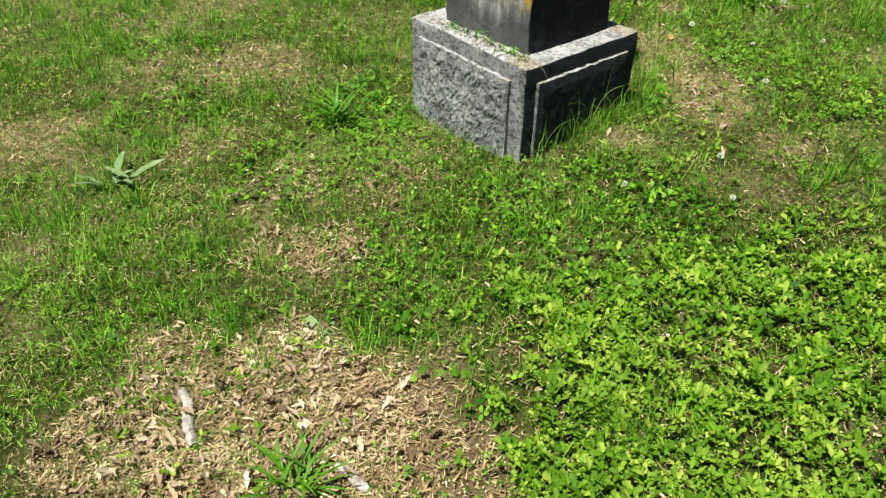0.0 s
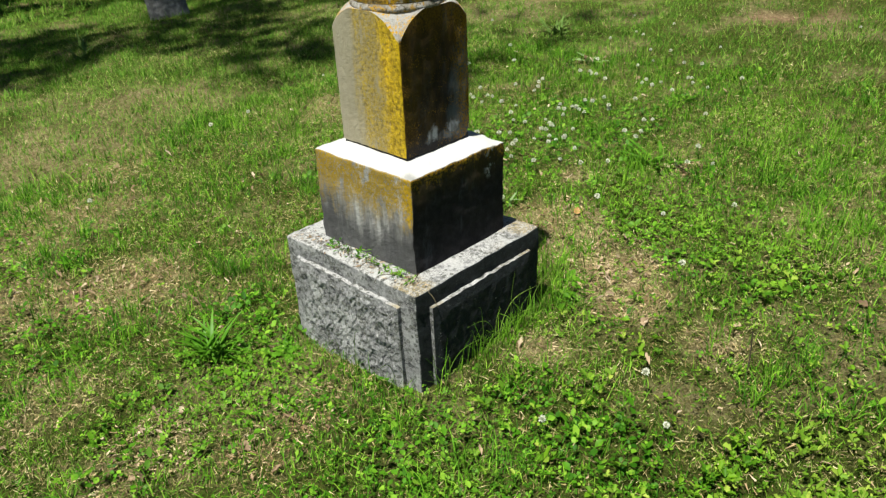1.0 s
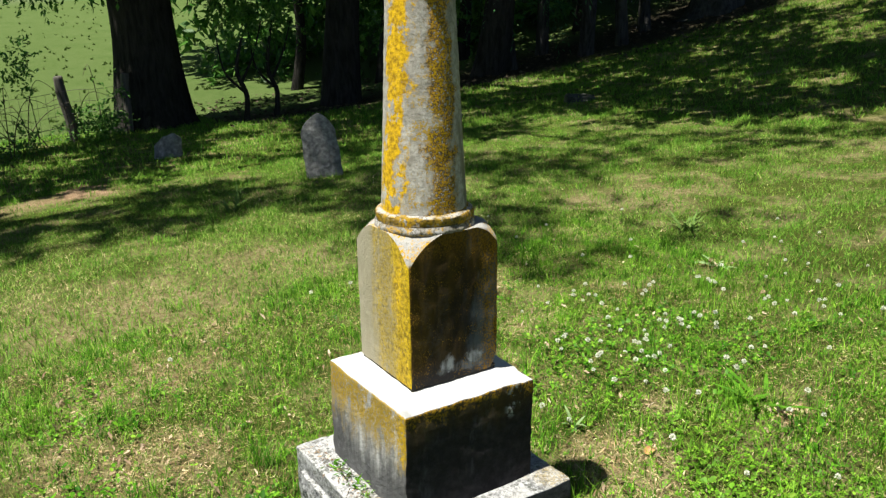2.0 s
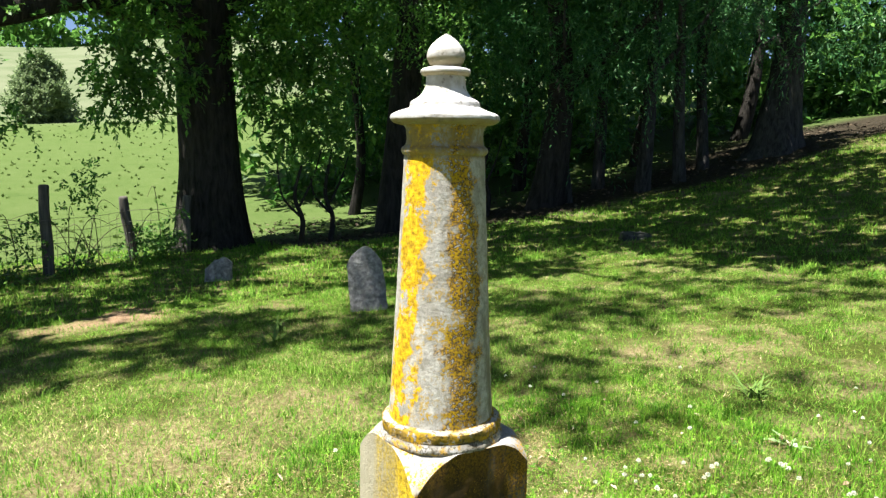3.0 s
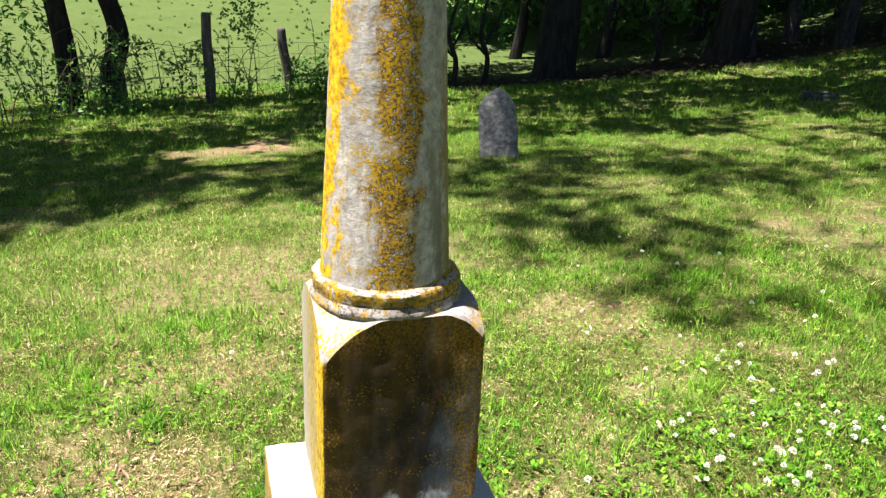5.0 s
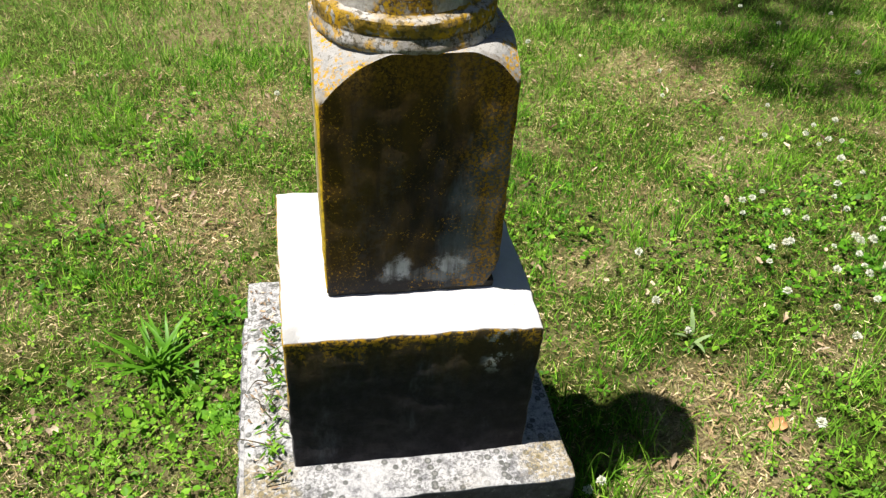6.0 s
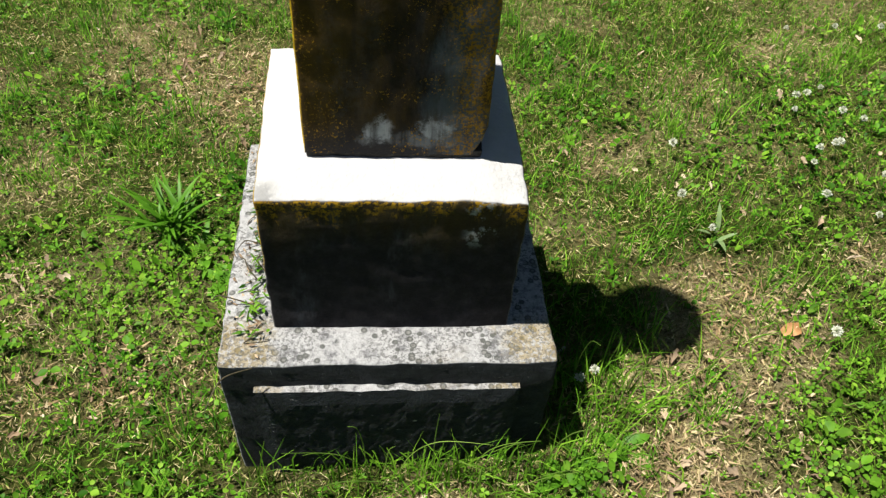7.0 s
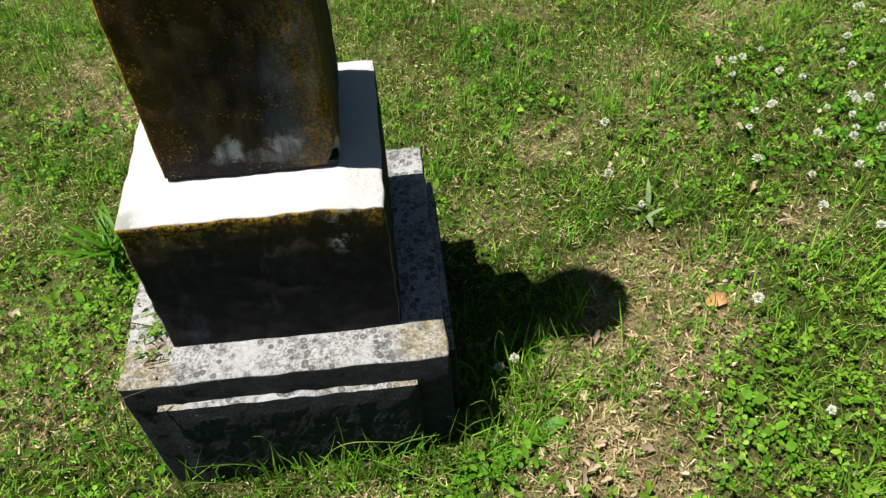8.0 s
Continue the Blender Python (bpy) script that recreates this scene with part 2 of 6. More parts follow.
        c = n.mix(n.both(specks, 0.8), c, n.mix(speck, (0.24, 0.115, 0.006), (0.72, 0.40, 0.015)))
        under = n.both(dark, n.step(n.math("ADD", z, n.math("MULTIPLY", mottle, 0.06)), 0.925, 0.985), n.step(speck, 0.44, 0.56))
        c = n.mix(n.both(under, 0.7), c, (0.20, 0.110, 0.010))
        edge = n.math("ADD", y, n.math("MULTIPLY", n.math("SUBTRACT", n.math("MULTIPLY", n.math("ADD", thin_streak, n.noise(20, 5, 0.7)), 0.5), 0.5), 0.13))
        band = n.both(south, n.step(edge, -0.030, -0.062), n.step(speck, 0.32, 0.42), n.step(thin_streak, 0.26, 0.38))
        crumb = n.step(n.math("ADD", n.math("MULTIPLY", clumps, 0.5), n.math("MULTIPLY", fine, 0.5)), 0.36, 0.60)
        c = n.mix(n.both(band, 0.93), c, n.mix(crumb, (0.27, 0.165, 0.004), (0.76, 0.49, 0.008)))
        crust = n.both(south, n.step(edge, -0.095, -0.112), n.step(speck, 0.30, 0.38))
        c = n.mix(crust, c, n.mix(crumb, (0.40, 0.245, 0.003), (0.84, 0.56, 0.008)))
        gold = n.math("ADD", y, n.math("MULTIPLY", n.math("SUBTRACT", streak, 0.5), 0.22))
        more = n.both(south, n.step(gold, 0.065, 0.0), n.step(n.noise(18, 5, 0.7, n.coords((1, 1, 0.3))), 0.32, 0.46), n.step(speck, 0.38, 0.50))
        c = n.mix(n.both(more, 0.8), c, n.mix(crumb, (0.17, 0.120, 0.018), (0.52, 0.36, 0.026)))
        olive = n.both(south, n.step(n.math("ABSOLUTE", n.math("ADD", y, 0.01)), 0.055, 0.03), n.step(streak, 0.40, 0.55))
        c = n.mix(n.both(olive, 0.3), c, (0.25, 0.19, 0.06))
        c = n.mix(n.both(n.step(nz, 0.15, 0.4), n.step(mottle, 0.30, 0.48), 0.85), c, n.mix(fine, (0.16, 0.152, 0.135), (0.46, 0.45, 0.425)))
        c = n.mix(n.both(n.step(nz, 0.1, 0.4), n.step(n.noise(170, 4, 0.75), 0.54, 0.62), 0.6), c, (0.085, 0.072, 0.045))
        collar = n.both(n.step(nz, 0.25, 0.6), n.step(speck, 0.49, 0.55), n.step(n.noise(20, 3), 0.46, 0.54))
        c = n.mix(collar, c, YELLOW)
    elif kind == "column":
        angle = n.math("ARCTAN2", n.math("MULTIPLY", y, -1.0), n.math("MULTIPLY", x, -1.0))  # around the shaft, from -x
        wob = n.math("MULTIPLY", n.math("SUBTRACT", n.noise(11, 6, 0.7, n.coords((1, 1, 0.6))), 0.5), 1.3)
        wob2 = n.math("MULTIPLY", n.math("SUBTRACT", n.noise(30, 5, 0.7), 0.5), 0.9)
        turned = n.math("ADD", angle, n.math("ADD", wob, wob2))
        c = n.mix(n.step(mottle, 0.34, 0.64), (0.27, 0.25, 0.215), (0.50, 0.475, 0.43))
        c = n.mix(n.both(n.step(streak, 0.44, 0.64), 0.45), c, (0.22, 0.20, 0.165))
        c = n.mix(n.both(n.step(n.noise(120, 4, 0.7), 0.55, 0.63), 0.40), c, (0.16, 0.145, 0.12))
        chalk = n.both(n.step(n.noise(28, 6, 0.75), 0.52, 0.62), n.step(streak, 0.60, 0.45))
        c = n.mix(n.both(chalk, 0.5), c, (0.60, 0.575, 0.53))
        # thick yellow crust up the sunny side, with bare patches
        tilted = n.math("ADD", turned, n.math("MULTIPLY", n.math("SUBTRACT", z, 1.30), -0.55))
        rough_grain = n.math("ADD", n.math("MULTIPLY", clumps, 0.5), n.math("MULTIPLY", fine, 0.5))
        yellow = n.both(n.step(n.math("ABSOLUTE", n.math("SUBTRACT", tilted, 0.22)), 0.46, 0.34), n.step(n.noise(13, 6, 0.75), 0.42, 0.46), n.step(speck, 0.28, 0.38))
        c = n.mix(n.both(yellow, 0.97), c, n.mix(n.step(rough_grain, 0.36, 0.60), (0.26, 0.145, 0.003), (0.70, 0.43, 0.006)))
        # granular mustard crust where the shaft turns from the sun
        grain = n.noise(190, 3, 0.6)
        rough = n.math("ADD", n.math("MULTIPLY", clumps, 0.45), n.math("MULTIPLY", grain, 0.55))
        ridge = n.both(n.step(n.math("ABSOLUTE", n.math("SUBTRACT", turned, 1.50)), 0.46, 0.24), n.step(rough, 0.38, 0.44), n.step(n.noise(12, 5, 0.7), 0.32, 0.44))
        c = n.mix(n.both(ridge, 0.94), c, n.mix(n.step(grain, 0.40, 0.64), (0.060, 0.032, 0.004), (0.52, 0.285, 0.006)))
        grains = n.both(n.step(n.math("ABSOLUTE", n.math("SUBTRACT", turned, 1.15)), 0.75, 0.35), n.step(rough, 0.49, 0.53), n.step(n.noise(9, 5, 0.7), 0.45, 0.56))
        c = n.mix(n.both(grains, 0.9), c, n.mix(grain, (0.15, 0.09, 0.006), (0.58, 0.36, 0.010)))
        # olive streaks that also paint in shade on the side away from the sun
        shade_stain = n.both(n.step(turned, 1.75, 2.2), n.step(n.noise(16, 5, 0.7, n.coords((1, 1, 0.13))), 0.40, 0.60))
        c = n.mix(n.both(shade_stain, n.math("ADD", 0.40, n.math("MULTIPLY", n.step(n.math("ADD", z, n.math("MULTIPLY", broad, 0.3)), 1.46, 1.24), 0.5))), c, n.mix(thin_streak, (0.10, 0.086, 0.056), (0.23, 0.20, 0.135)))
        back = n.both(n.step(n.math("ABSOLUTE", n.math("SUBTRACT", turned, 2.65)), 0.34, 0.16), n.step(n.math("ADD", z, n.math("MULTIPLY", mottle, 0.15)), 1.52, 1.36))
        c = n.mix(n.both(back, 0.75), c, n.mix(speck, (0.14, 0.088, 0.010), (0.34, 0.225, 0.025)))
        neck = n.both(n.step(n.math("ADD", z, n.math("MULTIPLY", broad, 0.02)), 1.548, 1.558), n.step(mottle, 0.40, 0.52))
        c = n.mix(n.both(neck, 0.8), c, n.mix(streak, (0.14, 0.095, 0.025), (0.30, 0.235, 0.11)))
    elif kind == "collar":
        c = n.mix(n.both(n.step(mottle, 0.40, 0.54), 0.8), c, n.mix(fine, (0.13, 0.115, 0.08), (0.36, 0.33, 0.27)))
        # shade of the ring's crease, painted as a dark line
        groove_shade = n.both(n.step(n.math("ABSOLUTE", n.math("SUBTRACT", z, 0.9935)), 0.0026, 0.0010), n.step(nz, 0.98, 0.9))
        c = n.mix(n.both(groove_shade, 0.9), c, (0.03, 0.026, 0.018))
        c = n.mix(n.both(n.step(n.math("ADD", nz, n.math("MULTIPLY", n.math("SUBTRACT", mottle, 0.5), 1.2)), 0.95, 0.70), n.step(n.math("ADD", z, n.math("MULTIPLY", n.math("SUBTRACT", mottle, 0.5), 0.012)), 0.9920, 0.9960), n.step(clumps, 0.34, 0.44), n.step(n.noise(17, 4), 0.26, 0.38), 0.95), c, n.mix(speck, (0.09, 0.056, 0.004), (0.56, 0.335, 0.008)))
        c = n.mix(n.both(n.step(nz, 0.75, 0.4), n.step(streak, 0.45, 0.6), 0.5), c, (0.14, 0.10, 0.05))
        c = n.mix(n.both(n.step(nz, 0.8, 0.95), 0.6), c, (0.58, 0.56, 0.53))
        c = n.mix(n.both(n.step(n.noise(22, 3), 0.54, 0.62), n.step(clumps, 0.45, 0.53), 0.8), c, YELLOW)
        c = n.mix(n.both(n.step(n.noise(130, 4, 0.7), 0.52, 0.59), 0.75), c, (0.07, 0.055, 0.028))
    elif kind == "cap":
        c = n.mix(n.both(n.step(nz, 0.1, 0.6), 0.6), c, (0.66, 0.655, 0.64))
        c = n.mix(n.both(n.step(nz, 0.0, -0.3), 0.85), c, (0.22, 0.16, 0.05))
        c = n.mix(n.both(n.step(mottle, 0.52, 0.62), n.step(broad, 0.4, 0.6), 0.7), c, (0.33, 0.30, 0.24))
        c = n.mix(n.both(n.step(nz, 0.6, 0.2), n.step(streak, 0.44, 0.60), 0.6), c, (0.28, 0.25, 0.18))
        c = n.mix(n.both(n.step(n.noise(75, 4), 0.60, 0.66), 0.7), c, (0.15, 0.13, 0.10))
    n.bump(n.math("ADD", n.math("ADD", fine, n.math("MULTIPLY", mottle, 0.7)), n.math("MULTIPLY", clumps, 0.6)), 0.7, 0.0022 if kind == "column" else 0.0045)
    return n.done(c, 0.92, 0.0, 0.14)


def blade_material(name, dark, light, tip, translucent=0.26, rough=0.65, gloss=0.14):
    n = Nodes(name)
    r = n.island()
    c = n.ramp(r, (0.0, dark), (0.7, light), (1.0, tip))
    patch = n.noise(1.4, 3)
    c = n.mix(n.both(n.step(patch, 0.45, 0.65), 0.25), c, tip)
    clump = n.noise(14, 3, 0.6)
    c = n.mix(n.both(n.step(clump, 0.50, 0.38), 0.5), c, dark)
    c = n.mix(n.both(n.step(clump, 0.54, 0.66), 0.35), c, tip)
    return n.done(c, rough, translucent, gloss)


def plain(name, *stops, scale=40, rough=0.85, translucent=0.0, bump=0.0, stretch=(1, 1, 1), gloss=0.25):
    n = Nodes(name)
    f = n.noise(scale, 5, 0.65, n.coords(stretch))
    c = n.ramp(f, *stops)
    if bump:
        n.bump(f, 0.8, bump)
    return n.done(c, rough, translucent, gloss)


def ground_material():
    n = Nodes("turf_soil")
    y = n.place()[1]
    f = n.noise(28, 6, 0.7)
    b = n.noise(2.2, 5, 0.6)
    g2 = n.math("ADD", n.math("MULTIPLY", f, 0.45), n.math("MULTIPLY", n.noise(130, 6, 0.8), 0.55))
    green = n.ramp(g2, (0.30, (0.018, 0.024, 0.004)), (0.48, (0.060, 0.084, 0.012)), (0.62, (0.150, 0.165, 0.036)))
    straw = n.ramp(g2, (0.35, (0.060, 0.042, 0.018)), (0.46, (0.30, 0.220, 0.110)), (0.58, (0.62, 0.50, 0.30)))
    c = n.mix(n.both(n.step(b, 0.46, 0.64), 0.42), green, straw)
    c = n.mix(n.attribute("bare"), c, straw)
    c = n.mix(n.attribute("soil"), c, n.ramp(g2, (0.36, (0.12, 0.070, 0.038)), (0.48, (0.28, 0.180, 0.105)), (0.62, (0.52, 0.375, 0.24))))
    # leaf-strewn floor of the wood, darkened in colour for its shade
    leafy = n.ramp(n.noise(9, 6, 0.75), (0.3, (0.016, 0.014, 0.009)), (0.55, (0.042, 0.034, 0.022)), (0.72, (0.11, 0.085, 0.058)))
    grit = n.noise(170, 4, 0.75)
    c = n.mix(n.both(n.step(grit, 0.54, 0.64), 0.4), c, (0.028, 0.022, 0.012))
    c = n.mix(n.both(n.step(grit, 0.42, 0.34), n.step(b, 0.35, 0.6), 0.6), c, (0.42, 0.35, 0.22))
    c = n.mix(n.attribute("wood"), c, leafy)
    tufts = n.math("ADD", n.math("MULTIPLY", n.noise(0.9, 5, 0.7), 0.5), n.math("MULTIPLY", n.noise(5.5, 5, 0.75), 0.5))
    pasture = n.ramp(tufts, (0.32, (0.048, 0.086, 0.020)), (0.45, (0.076, 0.116, 0.030)), (0.7, (0.102, 0.138, 0.046)))
    dry = n.ramp(n.noise(0.12, 4), (0.35, (0.098, 0.126, 0.062)), (0.6, (0.142, 0.160, 0.095)))
    c = n.mix(n.step(y, 13.5, 16.0), c, pasture)
    c = n.mix(n.step(n.math("ADD", y, n.math("MULTIPLY", n.noise(0.05, 3), 20)), 62, 76), c, dry)
    n.bump(g2, 1.0, 0.035)
    return n.done(c, 0.95, 0, 0.1)


def bark_material(name, lo, hi):
    n = Nodes(name)
    f = n.noise(11, 6, 0.7, n.coords((1, 1, 0.22)), 0.6)
    c = n.ramp(f, (0.32, lo), (0.62, hi))
    n.bump(f, 1.0, 0.06)
    return n.done(c, 0.95, 0, 0.1)


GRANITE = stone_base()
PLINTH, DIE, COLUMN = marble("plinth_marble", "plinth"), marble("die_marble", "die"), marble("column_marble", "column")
COLLAR, CAP = marble("collar_marble", "collar"), marble("cap_marble", "cap")
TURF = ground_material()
GRASS = blade_material("grass_blades", (0.022, 0.080, 0.004), (0.110, 0.325, 0.014), (0.30, 0.52, 0.048))
SWARD = blade_material("low_sward", (0.042, 0.098, 0.007), (0.155, 0.318, 0.020), (0.40, 0.53, 0.085))
FAR_GRASS = blade_material("sward_blades", (0.052, 0.155, 0.012), (0.145, 0.325, 0.026), (0.31, 0.45, 0.075))
STRAW = blade_material("dry_thatch", (0.22, 0.155, 0.055), (0.46, 0.365, 0.165), (0.66, 0.56, 0.32), 0.15, 0.8)
CLIPPING = blade_material("dry_clippings", (0.100, 0.078, 0.030), (0.39, 0.330, 0.125), (0.70, 0.62, 0.34), 0.1, 0.85)
FADED = blade_material("faded_grass", (0.074, 0.155, 0.018), (0.180, 0.325, 0.042), (0.37, 0.50, 0.115), 0.25, 0.7)
TREFOIL = blade_material("trefoil_leaves", (0.022, 0.092, 0.004), (0.100, 0.285, 0.012), (0.28, 0.49, 0.044), 0.26, 0.5)
BROAD = blade_material("ground_leaves", (0.060, 0.165, 0.008), (0.170, 0.340, 0.016), (0.42, 0.525, 0.085), 0.28, 0.5)
DEBRIS = blade_material("leaf_scraps", (0.20, 0.125, 0.060), (0.54, 0.39, 0.21), (0.76, 0.62, 0.39), 0.1, 0.85)
LITTER = blade_material("fallen_leaves", (0.13, 0.080, 0.045), (0.46, 0.335, 0.21), (0.76, 0.63, 0.46), 0.12, 0.8)
RUSSET = plain("russet_leaf", (0.3, (0.28, 0.13, 0.050)), (0.6, (0.47, 0.25, 0.105)), (0.8, (0.62, 0.40, 0.21)), scale=60, rough=0.7)
# fallen leaves again, darkened to hold the dimness of the wood
SHADED_LITTER = blade_material("shaded_wood_leaves", (0.030, 0.023, 0.015), (0.080, 0.060, 0.040), (0.19, 0.145, 0.10), 0.0, 0.9)
DOCK = plain("weed_leaf", (0.3, (0.060, 0.185, 0.010)), (0.6, (0.125, 0.31, 0.020)), (0.8, (0.24, 0.42, 0.050)), scale=25, rough=0.45, translucent=0.3)
PALE_LEAF = plain("pale_weed_leaf", (0.3, (0.16, 0.26, 0.09)), (0.6, (0.30, 0.42, 0.18)), (0.8, (0.42, 0.52, 0.28)), scale=25, rough=0.5, translucent=0.3)
PETAL = plain("clover_petal", (0.3, (0.50, 0.52, 0.38)), (0.6, (0.80, 0.81, 0.70)), scale=300, translucent=0.12)
STEM = plain("green_stem", (0.3, (0.06, 0.13, 0.02)), (0.7, (0.14, 0.22, 0.05)), scale=60)
DRY_STEM = plain("dry_stem", (0.3, (0.05, 0.04, 0.025)), (0.7, (0.12, 0.10, 0.06)), scale=60)
STICK = plain("bleached_wood", (0.35, (0.14, 0.12, 0.10)), (0.5, (0.38, 0.35, 0.31)), (0.7, (0.55, 0.52, 0.48)), scale=60, bump=0.004, stretch=(1, 1, 1))
MORTAR = plain("old_mortar", (0.3, (0.012, 0.011, 0.010)), (0.6, (0.055, 0.050, 0.042)), (0.8, (0.16, 0.15, 0.13)), scale=90, bump=0.004)
SLATE = plain("mossy_fieldstone", (0.3, (0.085, 0.085, 0.08)), (0.5, (0.20, 0.197, 0.19)), (0.7, (0.36, 0.355, 0.34)), scale=18, bump=0.02)
# darker fieldstone for the flat marker, with its shade in the colour
SHADED_STONE = plain("shaded_dark_stone", (0.3, (0.022, 0.026, 0.016)), (0.5, (0.055, 0.058, 0.045)), (0.7, (0.12, 0.118, 0.105)), scale=14, bump=0.02)
POST = plain("grey_fence_wood", (0.35, (0.05, 0.045, 0.04)), (0.65, (0.16, 0.145, 0.125)), scale=20, bump=0.02, stretch=(1, 1, 0.1))
WIRE = plain("rusty_wire", (0.3, (0.10, 0.08, 0.07)), (0.7, (0.22, 0.20, 0.18)), scale=30, rough=0.6)
BARK = bark_material("oak_bark", (0.011, 0.010, 0.009), (0.046, 0.042, 0.037))
PALE_BARK = bark_material("pale_bark", (0.016, 0.016, 0.015), (0.072, 0.070, 0.066))
PASTURE_TUFT = blade_material("pasture_tuft", (0.06, 0.11, 0.022), (0.10, 0.155, 0.034), (0.15, 0.20, 0.055), 0.3, 0.8)
OAK_LEAF = blade_material("oak_leaves", (0.034, 0.110, 0.022), (0.115, 0.285, 0.048), (0.27, 0.48, 0.105), 0.5, 0.42, 0.35)
WILLOW_LEAF = blade_material("narrow_oak_leaves", (0.022, 0.088, 0.030), (0.068, 0.215, 0.068), (0.18, 0.40, 0.135), 0.45, 0.42, 0.35)
BUSH_LEAF = blade_material("cedar_needles", (0.13, 0.19, 0.085), (0.25, 0.33, 0.16), (0.38, 0.46, 0.25), 0.3, 0.8)

# ---- the lie of the land ----
rng = np.random.default_rng(7)
LATTICE = rng.random((64, 64))


def value_noise(x, y, size, shift=0):
    """Smooth noise 0..1 with cells of that size."""
    u, v = np.asarray(x) / size + 17.3 * shift + 100, np.asarray(y) / size + 7.7 * shift + 100
    i, j = np.floor(u).astype(int), np.floor(v).astype(int)
    a, b = u - i, v - j
    a, b = a * a * (3 - 2 * a), b * b * (3 - 2 * b)
    at = lambda p, q: LATTICE[p % 64, q % 64]
    return (at(i, j) * (1 - a) + at(i + 1, j) * a) * (1 - b) + (at(i, j + 1) * (1 - a) + at(i + 1, j + 1) * a) * b


def height(x, y):
    """The ground: a gentle fall to the fence, a bank under the wood, the pasture hill beyond."""
    x, y = np.asarray(x, float), np.asarray(y, float)
    z = -0.02 + 0.05 * np.clip(x, -20, 25) - 0.048 * np.clip(y, -20, 18)
    r = np.clip(x - 4, 0, 30)
    z = z + 0.008 * np.minimum(r, 14) ** 2 + 0.10 * np.maximum(r - 14, 0)
    z = z + 0.09 * np.clip(y - 18, 0, 42) + 0.165 * np.clip(y - 60, 0, 82 - 0.05 * x) + 0.01 * np.clip(y - 150, 0, 500)
    near = np.clip(1 - np.hypot(x, y) / 40, 0, 1)
    return z + near * (0.03 * (value_noise(x, y, 0.9) - 0.5) + 0.10 * (value_noise(x, y, 3.1, 2) - 0.5) * np.clip(np.hypot(x, y) - 1.5, 0, 1))


def level(x, y):
    return float(height(x, y))


def blotch(x, y, spots, rough=0.5):
    """How far a point lies in one of the ragged spots (x, y, radius, strength)."""
    x, y = np.asarray(x, float), np.asarray(y, float)
    wob = (value_noise(x, y, 0.22, 3) - 0.5) * rough + (value_noise(x, y, 0.08, 5) - 0.5) * rough * 0.7
    best = np.zeros_like(x)
    for sx, sy, r, s in spots:
        d = np.hypot(x - sx, y - sy) / r + wob
        best = np.maximum(best, s * np.clip((1.15 - d) / 0.35, 0, 1))
    return best


LITTER_SPOTS = [(-1.43, -0.69, 0.26, 1), (-1.72, -0.50, 0.17, 0.6), (-1.50, -0.33, 0.16, 0.55), (-1.62, -0.72, 0.19, 1), (-0.68, -0.08, 0.16, 0.16), (-0.89, 0.16, 0.18, 0.16), (-0.46, 1.11, 0.22, 0.14), (0.60, -0.32, 0.15, 0.2), (-1.05, -0.2, 0.16, 0.5), (-1.32, -0.52, 0.15, 0.7), (-1.22, -0.75, 0.12, 0.6), (1.40, -0.20, 0.06, 0.8), (1.47, -0.22, 0.05, 0.7), (2.68, 1.15, 0.09, 0.3)]
SOIL_SPOTS = [(-1.19, -0.86, 0.13, 0.9), (-1.31, -1.00, 0.15, 1), (-1.18, -1.02, 0.08, 0.9), (-1.06, -0.80, 0.07, 0.5), (0.35, 7.5, 0.40, 1), (-0.05, 7.4, 0.32, 0.9), (-0.55, 7.3, 0.30, 0.7), (4.15, 0.50, 0.17, 0.9), (4.22, 0.15, 0.16, 0.6), (3.97, 0.72, 0.10, 0.8)]
BARE_SPOTS = [(0.54, -0.40, 0.14, 0.75), (0.42, -0.52, 0.12, 0.75), (0.36, -0.84, 0.09, 0.6), (-0.41, -0.04, 0.1, 0.3), (-0.66, -0.05, 0.18, 0.25), (-0.46, 1.11, 0.25, 0.4), (0.08, -0.42, 0.08, 0.55), (-0.3, 2.9, 0.7, 0.5), (-0.4, 1.95, 0.35, 0.45), (3.7, 2.7, 0.5, 0.45), (0.8, 3.2, 0.5, 0.4), (0.80, 0.0, 0.20, 0.65), (0.60, -0.15, 0.14, 0.6), (1.4, 1.9, 0.3, 0.4), (0.62, 0.62, 0.10, 0.5), (0.95, 0.95, 0.14, 0.5), (1.35, 1.15, 0.16, 0.5), (-0.32, 0.75, 0.10, 0.35), (-0.45, 0.85, 0.11, 0.35), (-0.95, 0.65, 0.16, 0.3), (-0.75, 1.3, 0.2, 0.4), (1.15, 0.15, 0.10, 0.5), (-1.4, 1.1, 0.25, 0.5)] + LITTER_SPOTS
BROAD_SPOTS = [(-0.84, -1.02, 0.26, 1), (-0.98, -1.28, 0.32, 1), (-0.32, -1.30, 0.34, 0.4), (-0.55, -1.50, 0.40, 1), (0.05, -1.50, 0.35, 0.3)]
